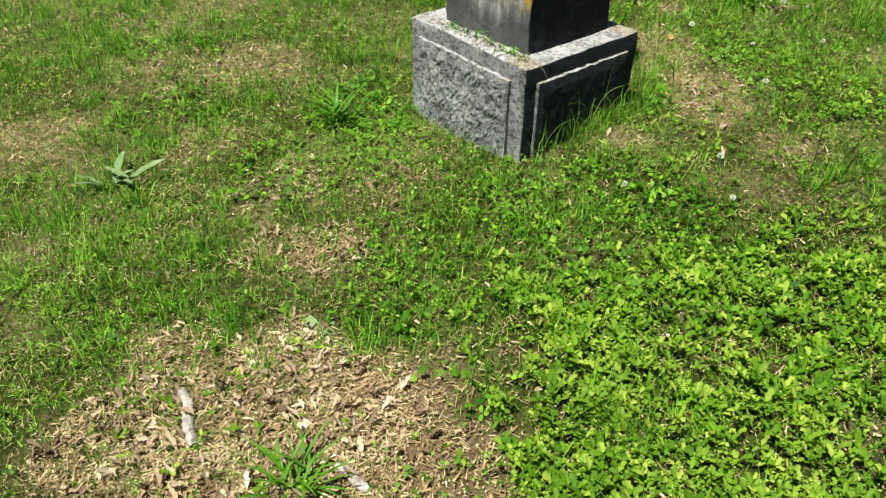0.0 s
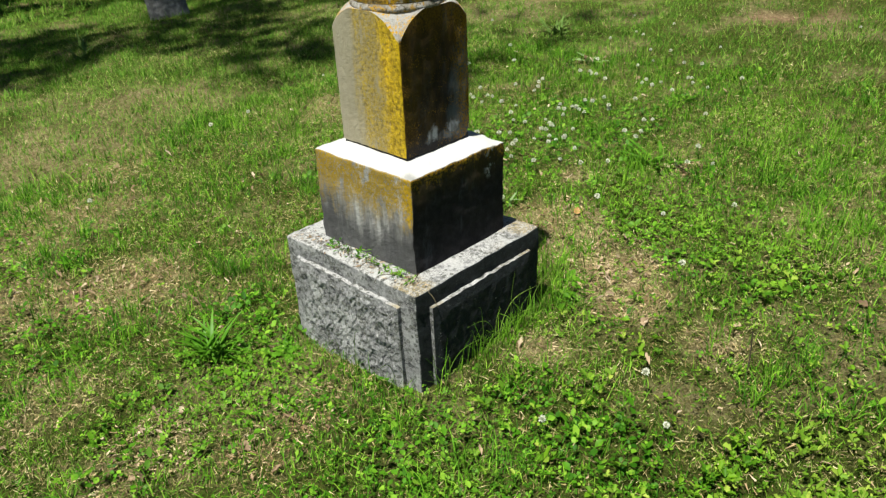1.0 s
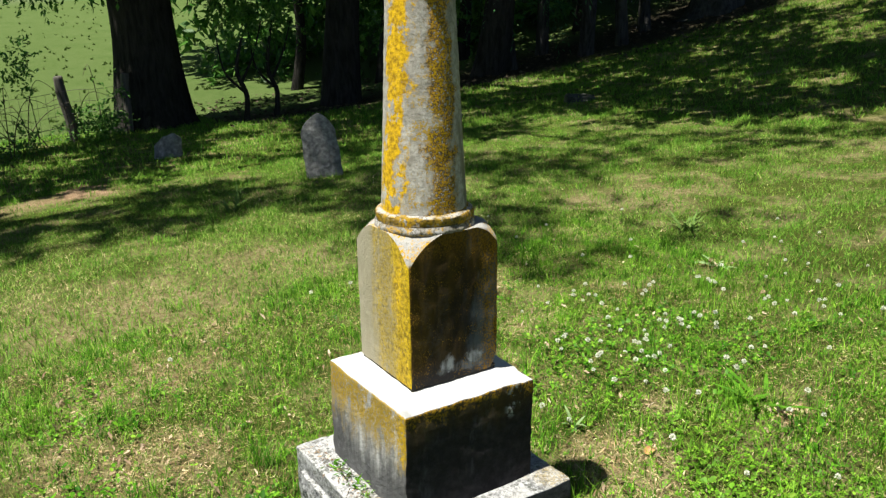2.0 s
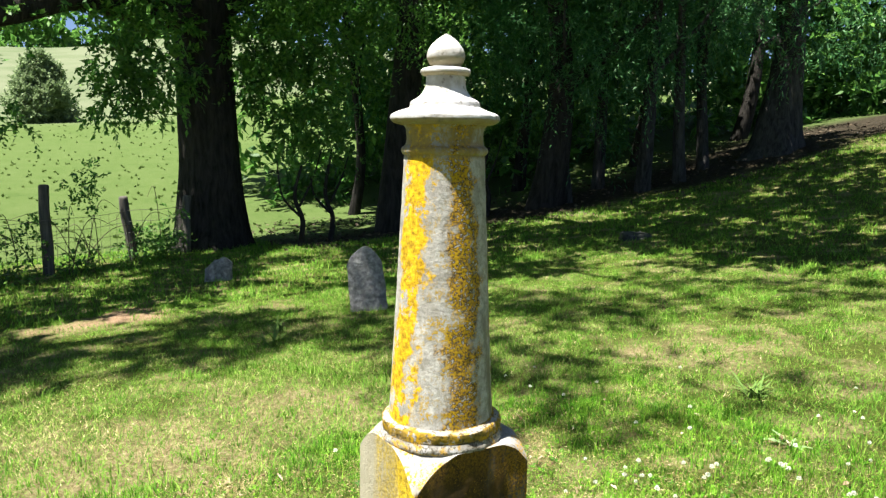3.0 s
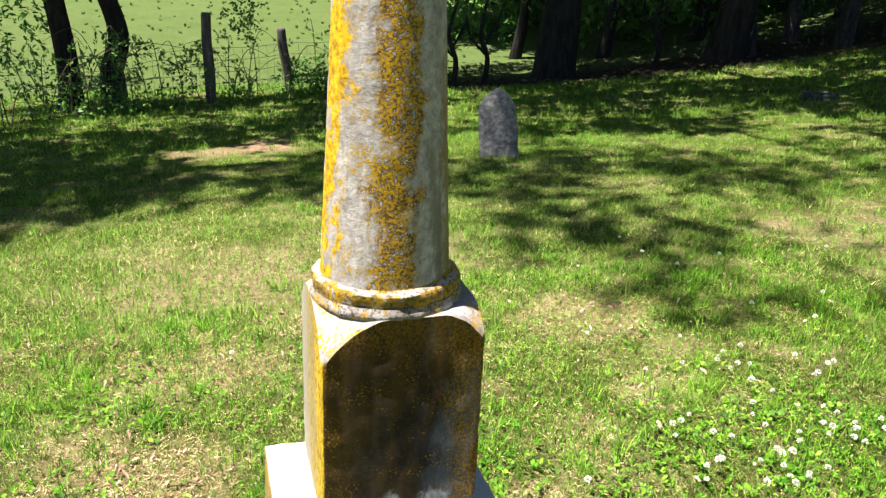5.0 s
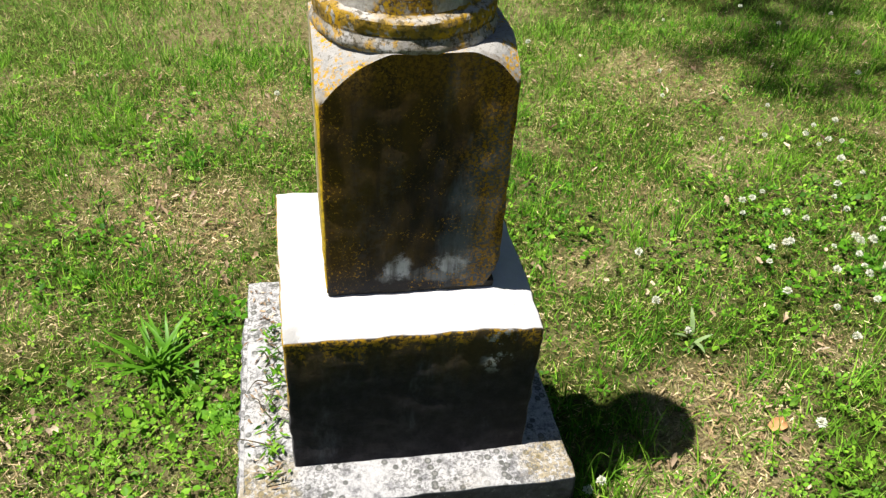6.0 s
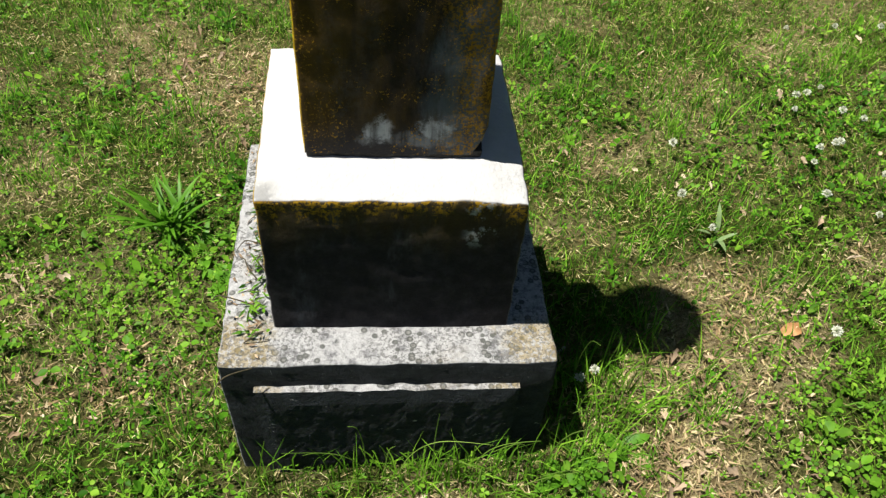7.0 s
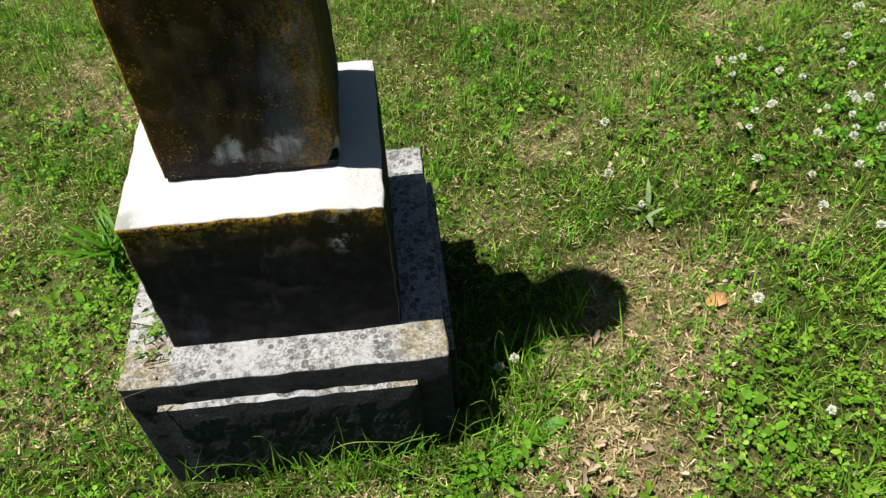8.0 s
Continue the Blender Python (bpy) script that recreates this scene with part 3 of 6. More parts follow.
LUSH_SPOTS = [(1.10, 0.45, 0.30, 0.6), (1.45, 0.75, 0.40, 0.6), (-0.60, -0.50, 0.30, 0.8), (-0.30, -0.78, 0.30, 0.8), (-0.80, 0.20, 0.25, 0.8), (1.00, -0.42, 0.30, 1), (1.12, -0.12, 0.26, 0.9), (-0.52, 0.35, 0.24, 0.9), (-0.6, 0.12, 0.2, 0.9), (0.85, -0.72, 0.25, 0.8), (-0.9, 1.0, 0.3, 0.5), (1.7, 0.4, 0.4, 0.7), (-0.55, 1.7, 0.3, 0.7), (0.35, -0.42, 0.12, 0.7), (-1.0, -0.5, 0.2, 0.6), (0.55, 0.95, 0.22, 0.5)]


def np_mesh(name, verts, faces, material, smooth=False):
    """A mesh from arrays: verts (n, 3), faces (m, k)."""
    me = bpy.data.meshes.new(name)
    verts, faces = np.ascontiguousarray(verts, np.float32), np.ascontiguousarray(faces, np.int32)
    m, k = faces.shape
    me.vertices.add(len(verts))
    me.vertices.foreach_set("co", verts.ravel())
    me.loops.add(m * k)
    me.loops.foreach_set("vertex_index", faces.ravel())
    me.polygons.add(m)
    me.polygons.foreach_set("loop_start", np.arange(0, m * k, k, dtype=np.int32))
    if smooth:
        me.polygons.foreach_set("use_smooth", np.ones(m, dtype=bool))
    me.update(calc_edges=True)
    me.materials.append(material)
    return me


def bm_mesh(name, bm, material, smooth=True):
    me = bpy.data.meshes.new(name)
    bmesh.ops.recalc_face_normals(bm, faces=bm.faces)
    for f in bm.faces:
        f.smooth = smooth
    for e in bm.edges:
        if len(e.link_faces) == 2 and e.calc_face_angle(0) > 0.75:
            e.smooth = False
    bm.to_mesh(me)
    bm.free()
    me.materials.append(material)
    return me


def part(name, mesh, parent, label=""):
    ob = new(name, mesh)
    ob.parent = parent
    return tagged(ob, label)


def thing(name, label, category, group="", at=(0, 0, 0)):
    ob = new(name)
    ob.location = at
    return tagged(ob, label, category, group)


# ground sheet, finest near the grave
u = np.linspace(-math.asinh(700), math.asinh(700), 230)
gx, gy = np.meshgrid(np.sinh(u), np.sinh(u))
gv = np.stack([gx.ravel(), gy.ravel(), height(gx.ravel(), gy.ravel())], 1)
k = np.arange(230 * 229).reshape(229, 230)[:, :-1].ravel()
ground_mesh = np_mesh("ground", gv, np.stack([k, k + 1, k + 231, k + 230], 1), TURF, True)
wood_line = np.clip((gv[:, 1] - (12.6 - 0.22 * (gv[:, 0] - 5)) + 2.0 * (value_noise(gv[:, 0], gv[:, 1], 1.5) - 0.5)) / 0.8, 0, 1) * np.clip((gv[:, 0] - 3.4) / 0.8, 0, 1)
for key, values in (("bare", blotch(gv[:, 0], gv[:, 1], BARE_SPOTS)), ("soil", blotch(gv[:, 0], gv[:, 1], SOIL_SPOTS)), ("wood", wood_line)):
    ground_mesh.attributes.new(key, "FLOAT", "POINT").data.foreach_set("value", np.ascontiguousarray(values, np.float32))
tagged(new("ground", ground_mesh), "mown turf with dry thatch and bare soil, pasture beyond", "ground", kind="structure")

# ---- the monument ----
monument = thing("grave_monument", "weathered marble column monument with lichen on a granite base", "gravestone")


def worn(co, size, amount, seed=0):
    """A point pushed about by fine noise, as worn stone is."""
    s = Vector((seed, seed * 2, seed * 3))
    return Vector(co) + amount * Vector((noise.noise(Vector(co) / size + s), noise.noise(Vector(co) / size + s + Vector((9, 0, 0))), noise.noise(Vector(co) / size + s + Vector((0, 9, 0)))))


def block(hx, hy, z0, z1, bevel, wear, taper=0.0, centre=(0, 0), cuts=14):
    """A cut block of stone, with rounded, slightly uneven edges."""
    bm = bmesh.new()
    bmesh.ops.create_cube(bm, size=2)
    for v in bm.verts:
        k = 1 - taper if v.co.z > 0 else 1
        v.co = (v.co.x * hx * k, v.co.y * hy * k, z0 if v.co.z < 0 else z1)
    bmesh.ops.subdivide_edges(bm, edges=bm.edges[:], cuts=cuts, use_grid_fill=True)
    for v in bm.verts:
        v.co += Vector((centre[0], centre[1], 0))
    sharp = [e for e in bm.edges if e.calc_face_angle(0) > 1]
    bmesh.ops.bevel(bm, geom=sharp, offset=bevel, segments=3, profile=0.6, affect="EDGES")
    for v in bm.verts:
        v.co = worn(v.co, 0.03, wear, 1)
        v.co = worn(v.co, 0.14, wear, 4)
    return bm


def lathe(profile, sides=64, wear=0.0006, centre=(0, 0)):
    """A turned stone from (radius, height) pairs."""
    bm = bmesh.new()
    rings = []
    for r, z in profile:
        rings.append([bm.verts.new(worn((centre[0] + r * math.cos(a), centre[1] + r * math.sin(a), z), 0.02, wear)) for a in (2 * math.pi * i / sides for i in range(sides))])
    for a, b in zip(rings, rings[1:]):
        for i in range(sides):
            bm.faces.new((a[i], a[(i + 1) % sides], b[(i + 1) % sides], b[i]))
    bm.faces.new(rings[0][::-1])
    bm.faces.new(rings[-1])
    return bm


def smooth_profile(points, steps=4):
    """More points between those given, along a soft curve."""
    out = []
    for i in range(len(points) - 1):
        p0, p1, p2, p3 = (points[max(0, min(len(points) - 1, i + d))] for d in (-1, 0, 1, 2))
        for s in range(steps):
            t = s / steps
            out.append(tuple(0.5 * (2 * b + (c - a) * t + (2 * a - 5 * b + 4 * c - d) * t * t + (3 * b - a - 3 * c + d) * t ** 3) for a, b, c, d in zip(p0, p1, p2, p3)))
    return out + [points[-1]]


def rock_panel(width, z0, z1, proud, seed, relief=1.0):
    """A rock-faced panel, raised from the face y = 0 towards -y, with straight margins."""
    nu, nv = 60, 34
    bm = bmesh.new()
    rows = []
    for j in range(nv + 1):
        row = []
        for i in range(nu + 1):
            x, z = (i / nu - 0.5) * width, z0 + (z1 - z0) * j / nv
            edge = min(1, min(i, nu - i, nv - j) / 3)
            p = Vector((x, z, seed))
            rough = 0.42 * noise.noise(p * 32) + 0.38 * abs(noise.noise(p * 75)) + 0.25 * noise.noise(p * 120)
            z += 0.006 * noise.noise(Vector((x * 30, seed, 0))) * (j / nv) ** 6
            row.append(bm.verts.new((x, -proud - edge * (0.004 + 0.015 * relief * rough) - 0.004 * relief * noise.noise(Vector((x * 45, z * 9, seed))), z)))
        rows.append(row)
    for a, b in zip(rows, rows[1:]):
        for i in range(nu):
            bm.faces.new((a[i], a[i + 1], b[i + 1], b[i]))
    rim = [rows[0][0]] + [r[0] for r in rows[1:]] + rows[-1][1:] + [r[-1] for r in rows[-2::-1]]
    back = [bm.verts.new((v.co.x, 0.01, v.co.z)) for v in rim]
    for i in range(len(rim) - 1):
        bm.faces.new((rim[i], rim[i + 1], back[i + 1], back[i]))
    return bm


def settled(mesh):
    """The lower stones have sunk a little out of level, towards +x."""
    for v in mesh.vertices:
        w = min(1.0, max(0.0, (0.95 - v.co.z) / 0.25)) * min(1.0, max(0.0, (v.co.z + 0.05) / 0.25))
        v.co.z += w * (-0.023 * v.co.x + 0.018 * v.co.y)
    return mesh


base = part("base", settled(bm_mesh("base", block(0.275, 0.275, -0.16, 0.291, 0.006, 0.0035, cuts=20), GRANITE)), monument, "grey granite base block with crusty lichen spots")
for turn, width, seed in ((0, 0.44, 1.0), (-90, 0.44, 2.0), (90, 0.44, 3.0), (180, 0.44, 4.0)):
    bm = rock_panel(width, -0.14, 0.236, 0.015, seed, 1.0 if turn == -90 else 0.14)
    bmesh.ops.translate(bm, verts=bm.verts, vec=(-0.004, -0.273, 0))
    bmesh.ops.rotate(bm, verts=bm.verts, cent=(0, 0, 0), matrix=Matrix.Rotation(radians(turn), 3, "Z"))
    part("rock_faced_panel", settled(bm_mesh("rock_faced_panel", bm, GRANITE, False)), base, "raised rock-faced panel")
plinth_block = block(0.198, 0.190, 0.285, 0.577, 0.006, 0.0028, 0.0, (0.003, -0.009), 24)
for v in plinth_block.verts:
    if v.co.x < 0:  # its sunny face stands a little askew
        v.co.x -= 0.024 * (v.co.y + 0.06)
    if v.co.z > 0.55:  # the top falls a little to its edges
        out = max(abs(v.co.x - 0.003) / 0.198, abs(v.co.y + 0.009) / 0.190)
        v.co.z += 0.011 * min(1.0, max(0.0, (0.985 - out) / 0.30)) ** 0.8 - (0.004 if v.co.x > 0.165 and v.co.y < -0.13 else 0.0)
part("plinth", settled(bm_mesh("plinth", plinth_block, PLINTH)), monument, "white marble plinth with ochre lichen, dark film and painted-in shade")

# die: a square block whose top is turned down at the corners, so that each face ends in an arch
DIE_HALF, DIE_AT = 0.129, (0.0085, 0.008)


def die_top(x, y):
    """The top of the die: level in the middle, turned down at each corner; the sunny front corner the most."""
    a, drop = {(-1, -1): (0.096, 0.080), (1, -1): (0.064, 0.054), (-1, 1): (0.080, 0.066), (1, 1): (0.070, 0.058)}[(1 if x > 0 else -1, 1 if y > 0 else -1)]
    u, v = (max(0.0, 1 - (DIE_HALF - abs(q)) / a) for q in (x, y))
    w = min(1.0, max(0.0, u + v - 1))
    return 0.976 - drop * (0.62 * w ** 1.4 + 0.38 * (1 - math.sqrt(1 - w * w)))


def die_block():
    n = 56
    bm = bmesh.new()
    line = [DIE_HALF * math.copysign(min(1, abs(s)), s) for s in (2 * i / n - 1 for i in range(n + 1))]

    def rounded(x, y):
        """Takes the sharpness off the four upright edges."""
        lim = DIE_HALF - 0.006
        ox, oy = max(0, abs(x) - lim), max(0, abs(y) - lim)
        d = math.hypot(ox, oy)
        if ox > 0 and oy > 0 and d > 0.006:
            x, y = math.copysign(lim + ox * 0.006 / d, x), math.copysign(lim + oy * 0.006 / d, y)
        return x, y

    def place(x, y, z):
        x, y = rounded(x, y)
        return bm.verts.new(worn((x * 1.027 + DIE_AT[0], y + DIE_AT[1], z), 0.03, 0.0016))

    top = [[place(x, y, die_top(x, y)) for x in line] for y in line]
    for a, b in zip(top, top[1:]):
        for i in range(n):
            bm.faces.new((a[i], a[i + 1], b[i + 1], b[i]))
    rim = top[0][:] + [r[-1] for r in top[1:]] + top[-1][-2::-1] + [r[0] for r in top[-2:0:-1]]
    flat = [(line[i], line[0]) for i in range(n + 1)] + [(line[n], y) for y in line[1:]] + [(line[i], line[n]) for i in range(n - 1, -1, -1)] + [(line[0], line[i]) for i in range(n - 1, 0, -1)]
    before = rim
    for j in range(1, 21):
        ring = []
        for (x, y), v in zip(flat, rim):
            zt = v.co.z
            z = zt + (0.596 - zt) * j / 20
            k = 1.0 - (0.012 if j == 20 else 0.0)
            chip = 0.020 if (x > 0.10 and y < -0.10 and j > 17) else 0.0
            ring.append(place(x * k - chip * (j - 17) / 3 if chip else x * k, y * k, z))
        for i in range(len(ring)):
            q = (i + 1) % len(ring)
            bm.faces.new((before[i], before[q], ring[q], ring[i]))
        before = ring
    bm.faces.new(before)
    return bm


part("bed_joint", settled(bm_mesh("bed_joint", block(0.128, 0.125, 0.570, 0.600, 0.002, 0.003, 0.0, DIE_AT, 10), MORTAR)), monument, "dark crumbling mortar joint under the die")
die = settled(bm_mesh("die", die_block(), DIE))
part("die", die, monument, "arched marble die stained brown, shade painted in, with orange lichen")
ring = [(0.10, 0.950), (0.1185, 0.966), (0.1268, 0.9765), (0.1268, 0.9815), (0.1250, 0.986), (0.1228, 0.9905), (0.1218, 0.994), (0.1228, 0.998), (0.1236, 1.005), (0.1228, 1.012), (0.1185, 1.0160), (0.111, 1.0185), (0.1072, 1.022), (0.1058, 1.028)]
part("collar", bm_mesh("collar", lathe(ring, 96, 0.0026, (0.003, 0.003)), COLLAR), monument, "moulded ring with yellow lichen")
shaft = [(0.108 - 0.028 * (i / 40) ** 0.92, 1.006 + (1.552 - 1.006) * i / 40) for i in range(41)]
part("column", bm_mesh("column", lathe(shaft + [(0.078, 1.5525)], 72, 0.0012), COLUMN), monument, "tapering round marble shaft with yellow lichen")
neck = smooth_profile([(0.079, 1.548), (0.084, 1.551), (0.0865, 1.557), (0.0845, 1.563), (0.079, 1.567), (0.0765, 1.575), (0.0765, 1.592), (0.078, 1.601), (0.084, 1.609)], 3)
part("neck_moulding", bm_mesh("neck_moulding", lathe(neck), COLUMN), monument, "ochre-stained ring under the cap")
cap = smooth_profile([(0.082, 1.607), (0.099, 1.610), (0.107, 1.615), (0.1085, 1.6215), (0.1055, 1.628), (0.093, 1.633), (0.079, 1.638), (0.071, 1.641)], 4) + smooth_profile([(0.0695, 1.643), (0.067, 1.653), (0.057, 1.659), (0.046, 1.669), (0.040, 1.683), (0.038, 1.703)], 3)
part("cap", bm_mesh("cap", lathe(cap, 64, 0.0012), CAP), monument, "flat mushroom-shaped marble cap")
knob = smooth_profile([(0.030, 1.700), (0.046, 1.704), (0.0495, 1.710), (0.046, 1.716), (0.032, 1.719), (0.029, 1.721), (0.034, 1.729), (0.0375, 1.738), (0.036, 1.749), (0.029, 1.761), (0.018, 1.772), (0.007, 1.780), (0.001, 1.783)], 4)
part("finial", bm_mesh("finial", lathe(knob, 48, 0.0008), CAP), monument, "acorn-shaped marble finial")

# ---- two old fieldstone markers and a flat one ----


def tablet(width, thick, tall, seed, pointed=False):
    """A rough upright slab with a ragged, rounded or peaked head."""
    n, m = 14, 20
    bm = bmesh.new()
    sides = []
    for s in (-1, 1):
        rows = []
        for j in range(m + 1):
            row = []
            for i in range(n + 1):
                a = 2 * i / n - 1
                crown = (1 - 0.42 * abs(a - 0.25) ** 1.3 - 0.10 * max(0.0, math.sin(4 * a + 1.2))) if pointed else (1 - 0.26 * abs(a) ** 3.2 + 0.03 * math.sin(5 * a + seed))
                z = -0.15 + (tall * crown + 0.15) * j / m
                half = width / 2 * (1 - 0.08 * (j / m)) * (1 + 0.06 * noise.noise(Vector((seed, z * 6, a))))
                dome = thick / 2 * (1 - 0.55 * max(abs(a), j / m) ** 6)
                row.append(bm.verts.new((a * half, s * (dome + 0.012 * noise.noise(Vector((a * 3 + seed, z * 7, s)))), z)))
            rows.append(row)
        for p, q in zip(rows, rows[1:]):
            for i in range(n):
                bm.faces.new((p[i], p[i + 1], q[i + 1], q[i]))
        sides.append(rows)
    a, b = sides
    ra = [r[0] for r in a] + a[-1][1:] + [r[-1] for r in a[-2::-1]]
    rb = [r[0] for r in b] + b[-1][1:] + [r[-1] for r in b[-2::-1]]
    for i in range(len(ra) - 1):
        bm.faces.new((ra[i], ra[i + 1], rb[i + 1], rb[i]))
    return bm


for x, y, w, t, h, seed, lean, turn, peak, label in (
        (2.50, 5.93, 0.40, 0.13, 0.66, 1, -6, -25, False, "rough round-topped grey headstone leaning in the grass"),
        (1.78, 9.55, 0.40, 0.20, 0.36, 5, 2, -15, True, "small lumpy fieldstone grave marker in the grass")):
    ob = new("headstone", bm_mesh("headstone", tablet(w, t, h, seed, peak), SLATE))
    ob.matrix_world = pose(x, y, level(x, y), 0, lean, turn)
    tagged(ob, label, "gravestone", "old fieldstone markers")
ob = new("flat_marker", bm_mesh("flat_marker", block(0.26, 0.15, -0.05, 0.09, 0.03, 0.02, 0.15, (0, 0), 8), SHADED_STONE))
ob.matrix_world = pose(8.0, 7.75, level(8.0, 7.75), 6, 0, -30)
tagged(ob, "low fieldstone marker sunk in shaded grass, shade put into its colour", "gravestone")

# ---- trees ----


def tube(points, radii, sides=14, rough=0.12, seed=0.0, flare=0.0):
    """A limb or trunk along points, ridged like bark; flare: how much the foot spreads."""
    pts = [Vector(p) for p in points]
    fine, rad = [], []
    for i in range(len(pts) - 1):
        p0, p1, p2, p3 = pts[max(0, i - 1)], pts[i], pts[i + 1], pts[min(len(pts) - 1, i + 2)]
        for s in range(6):
            t = s / 6
            fine.append(0.5 * (2 * p1 + (p2 - p0) * t + (2 * p0 - 5 * p1 + 4 * p2 - p3) * t * t + (3 * p1 - p0 - 3 * p2 + p3) * t ** 3))
            rad.append(radii[i] * (1 - t) + radii[i + 1] * t)
    fine.append(pts[-1])
    rad.append(radii[-1])
    verts, faces = [], []
    side = Vector((1, 0, 0))
    for i, (p, r) in enumerate(zip(fine, rad)):
        d = (fine[min(i + 1, len(fine) - 1)] - fine[max(i - 1, 0)]).normalized()
        side = (side - d * side.dot(d)).normalized()
        up = d.cross(side)
        for k in range(sides):
            a = 2 * math.pi * k / sides
            q = r * (1 + rough * noise.noise(Vector((math.cos(a) * 2.2, math.sin(a) * 2.2, i * 0.12 + seed))) + 0.5 * rough * noise.noise(Vector((math.cos(a) * 6, math.sin(a) * 6, i * 0.25 + seed))))
            if flare:
                q *= 1 + flare * math.exp(-i / 3.0) * (1 + 0.5 * math.cos(5 * a + seed))
            verts.append(p + side * (q * math.cos(a)) + up * (q * math.sin(a)))
    for i in range(len(fine) - 1):
        for k in range(sides):
            j = (k + 1) % sides
            faces.append((i * sides + k, i * sides + j, (i + 1) * sides + j, (i + 1) * sides + k))
    return np.array([tuple(v) for v in verts]), np.array(faces)


def joined(*pieces):
    """Several (verts, faces) as one."""
    vs, fs, k = [], [], 0
    for v, f in pieces:
        vs.append(v)
        fs.append(f + k)
        k += len(v)
    return np.concatenate(vs), np.concatenate(fs)


def leaves(at, way, length, width, r, curl=0.25):
    """One pointed leaf at each place: at (n, 3), way (n, 3) unit; length, width arrays. Folded along the middle."""
    n = len(at)
    t = r.normal(size=(n, 3)) * 0.6 + np.array([0, 0, 1.0])
    s = np.cross(way, t)
    s /= np.linalg.norm(s, axis=1, keepdims=True) + 1e-9
    up = np.cross(s, way)
    L, W = np.asarray(length).reshape(-1, 1), np.asarray(width).reshape(-1, 1)
    mid = at + way * L * 0.45 + up * L * curl * 0.2
    v = np.stack([at, mid + s * W * 0.5, at + way * L - up * L * curl * 0.1, mid - s * W * 0.5], 1).reshape(-1, 3)
    return v, np.arange(4 * n).reshape(-1, 4)


def sprays(starts, ways, count, reach, length, width, r, droop=0.5):
    """Leafy twigs: along each from its start, leaves to both sides."""
    m = len(starts)
    s = np.repeat(starts, count, 0)
    d = np.repeat(ways, count, 0)
    f = np.tile(np.linspace(0.05, 1, count), m).reshape(-1, 1)
    L = np.repeat(reach, count).reshape(-1, 1)
    at = s + d * f * L + np.array([0, 0, -1.0]) * droop * L * f * f
    w = d + r.normal(size=at.shape) * 0.75 + np.array([0, 0, -0.45 * droop])
    w /= np.linalg.norm(w, axis=1, keepdims=True)
    k = len(at)
    return leaves(at, w, length * r.uniform(0.6, 1.25, k), width * r.uniform(0.7, 1.2, k), r)


def crown(blobs, per_area, reach, count, length, width, seed, droop=0.5):
    """Foliage of many leafy twigs in the shells of rough clumps (x, y, z, radius, flatness)."""
    r = np.random.default_rng(seed)
    starts, ways, reaches = [], [], []
    for x, y, z, rad, flat in blobs:
        n = max(4, int(per_area * rad * rad))
        d = r.normal(size=(n, 3))
        d /= np.linalg.norm(d, axis=1, keepdims=True)
        p = d * (rad * r.uniform(0.35, 1.0, (n, 1)) ** 0.7) * np.array([1, 1, flat])
        starts.append(p + np.array([x, y, z]))
        w = d + r.normal(size=(n, 3)) * 0.5
        ways.append(w / np.linalg.norm(w, axis=1, keepdims=True))
        reaches.append(r.uniform(0.5, 1.2, n) * reach)
    return sprays(np.concatenate(starts), np.concatenate(ways), count, np.concatenate(reaches), length, width, r, droop)


def tree(label, x, y, trunk, limbs, foliage, bark, leaf, category="tree", sides=20, flare=0.5, name="tree", group=""):
    """A tree from its trunk's (points, radii), its limbs' and its foliage (verts, faces); points lie from the foot."""
    z = level(x, y)
    t = thing(name, label, category, group, at=(x, y, z))
    v, f = tube(*trunk, sides=sides, seed=x, flare=flare)
    part("trunk", np_mesh("trunk", v, f, bark, True), t)
    for pts, rad in limbs:
        v, f = tube(pts, rad, 10, 0.15, y)
        part("limb", np_mesh("limb", v, f, bark, True), t)
    if foliage is not None:
        v, f = foliage
        part("crown", np_mesh("crown", v - np.array([x, y, z]), f, leaf), t)
    return t



def canopy(spots, seed):
    """Unseen high clumps, added over the places (x, y, radius, height) that they shade."""
    r = np.random.default_rng(seed)
    out = []
    for x, y, rad, h in spots:
        out.append((x + sun_way.x / sun_way.z * h + r.normal() * 0.05, y + sun_way.y / sun_way.z * h, level(x, y) + h, rad, 0.55))
    return out


# great oak by the fence, with a long level limb and drooping leaves
OX, OY = 2.83, 14.6
oak_left = [(0.70, 12.4, 2.15, 0.28, 0.6), (0.95, 12.4, 2.45, 0.38, 0.6), (1.30, 12.6, 2.3, 0.33, 0.6), (0.85, 12.6, 2.9, 0.42, 0.7), (1.25, 12.5, 2.8, 0.38, 0.8), (1.0, 12.5, 3.5, 0.42, 0.7), (1.45, 12.7, 3.3, 0.36, 0.8), (1.1, 12.8, 4.1, 0.45, 0.7), (1.5, 12.9, 3.9, 0.36, 0.8),
           (1.35, 13.0, 4.6, 0.45, 0.7), (0.8, 12.9, 4.9, 0.5, 0.6), (1.75, 13.2, 2.6, 0.35, 0.7)]
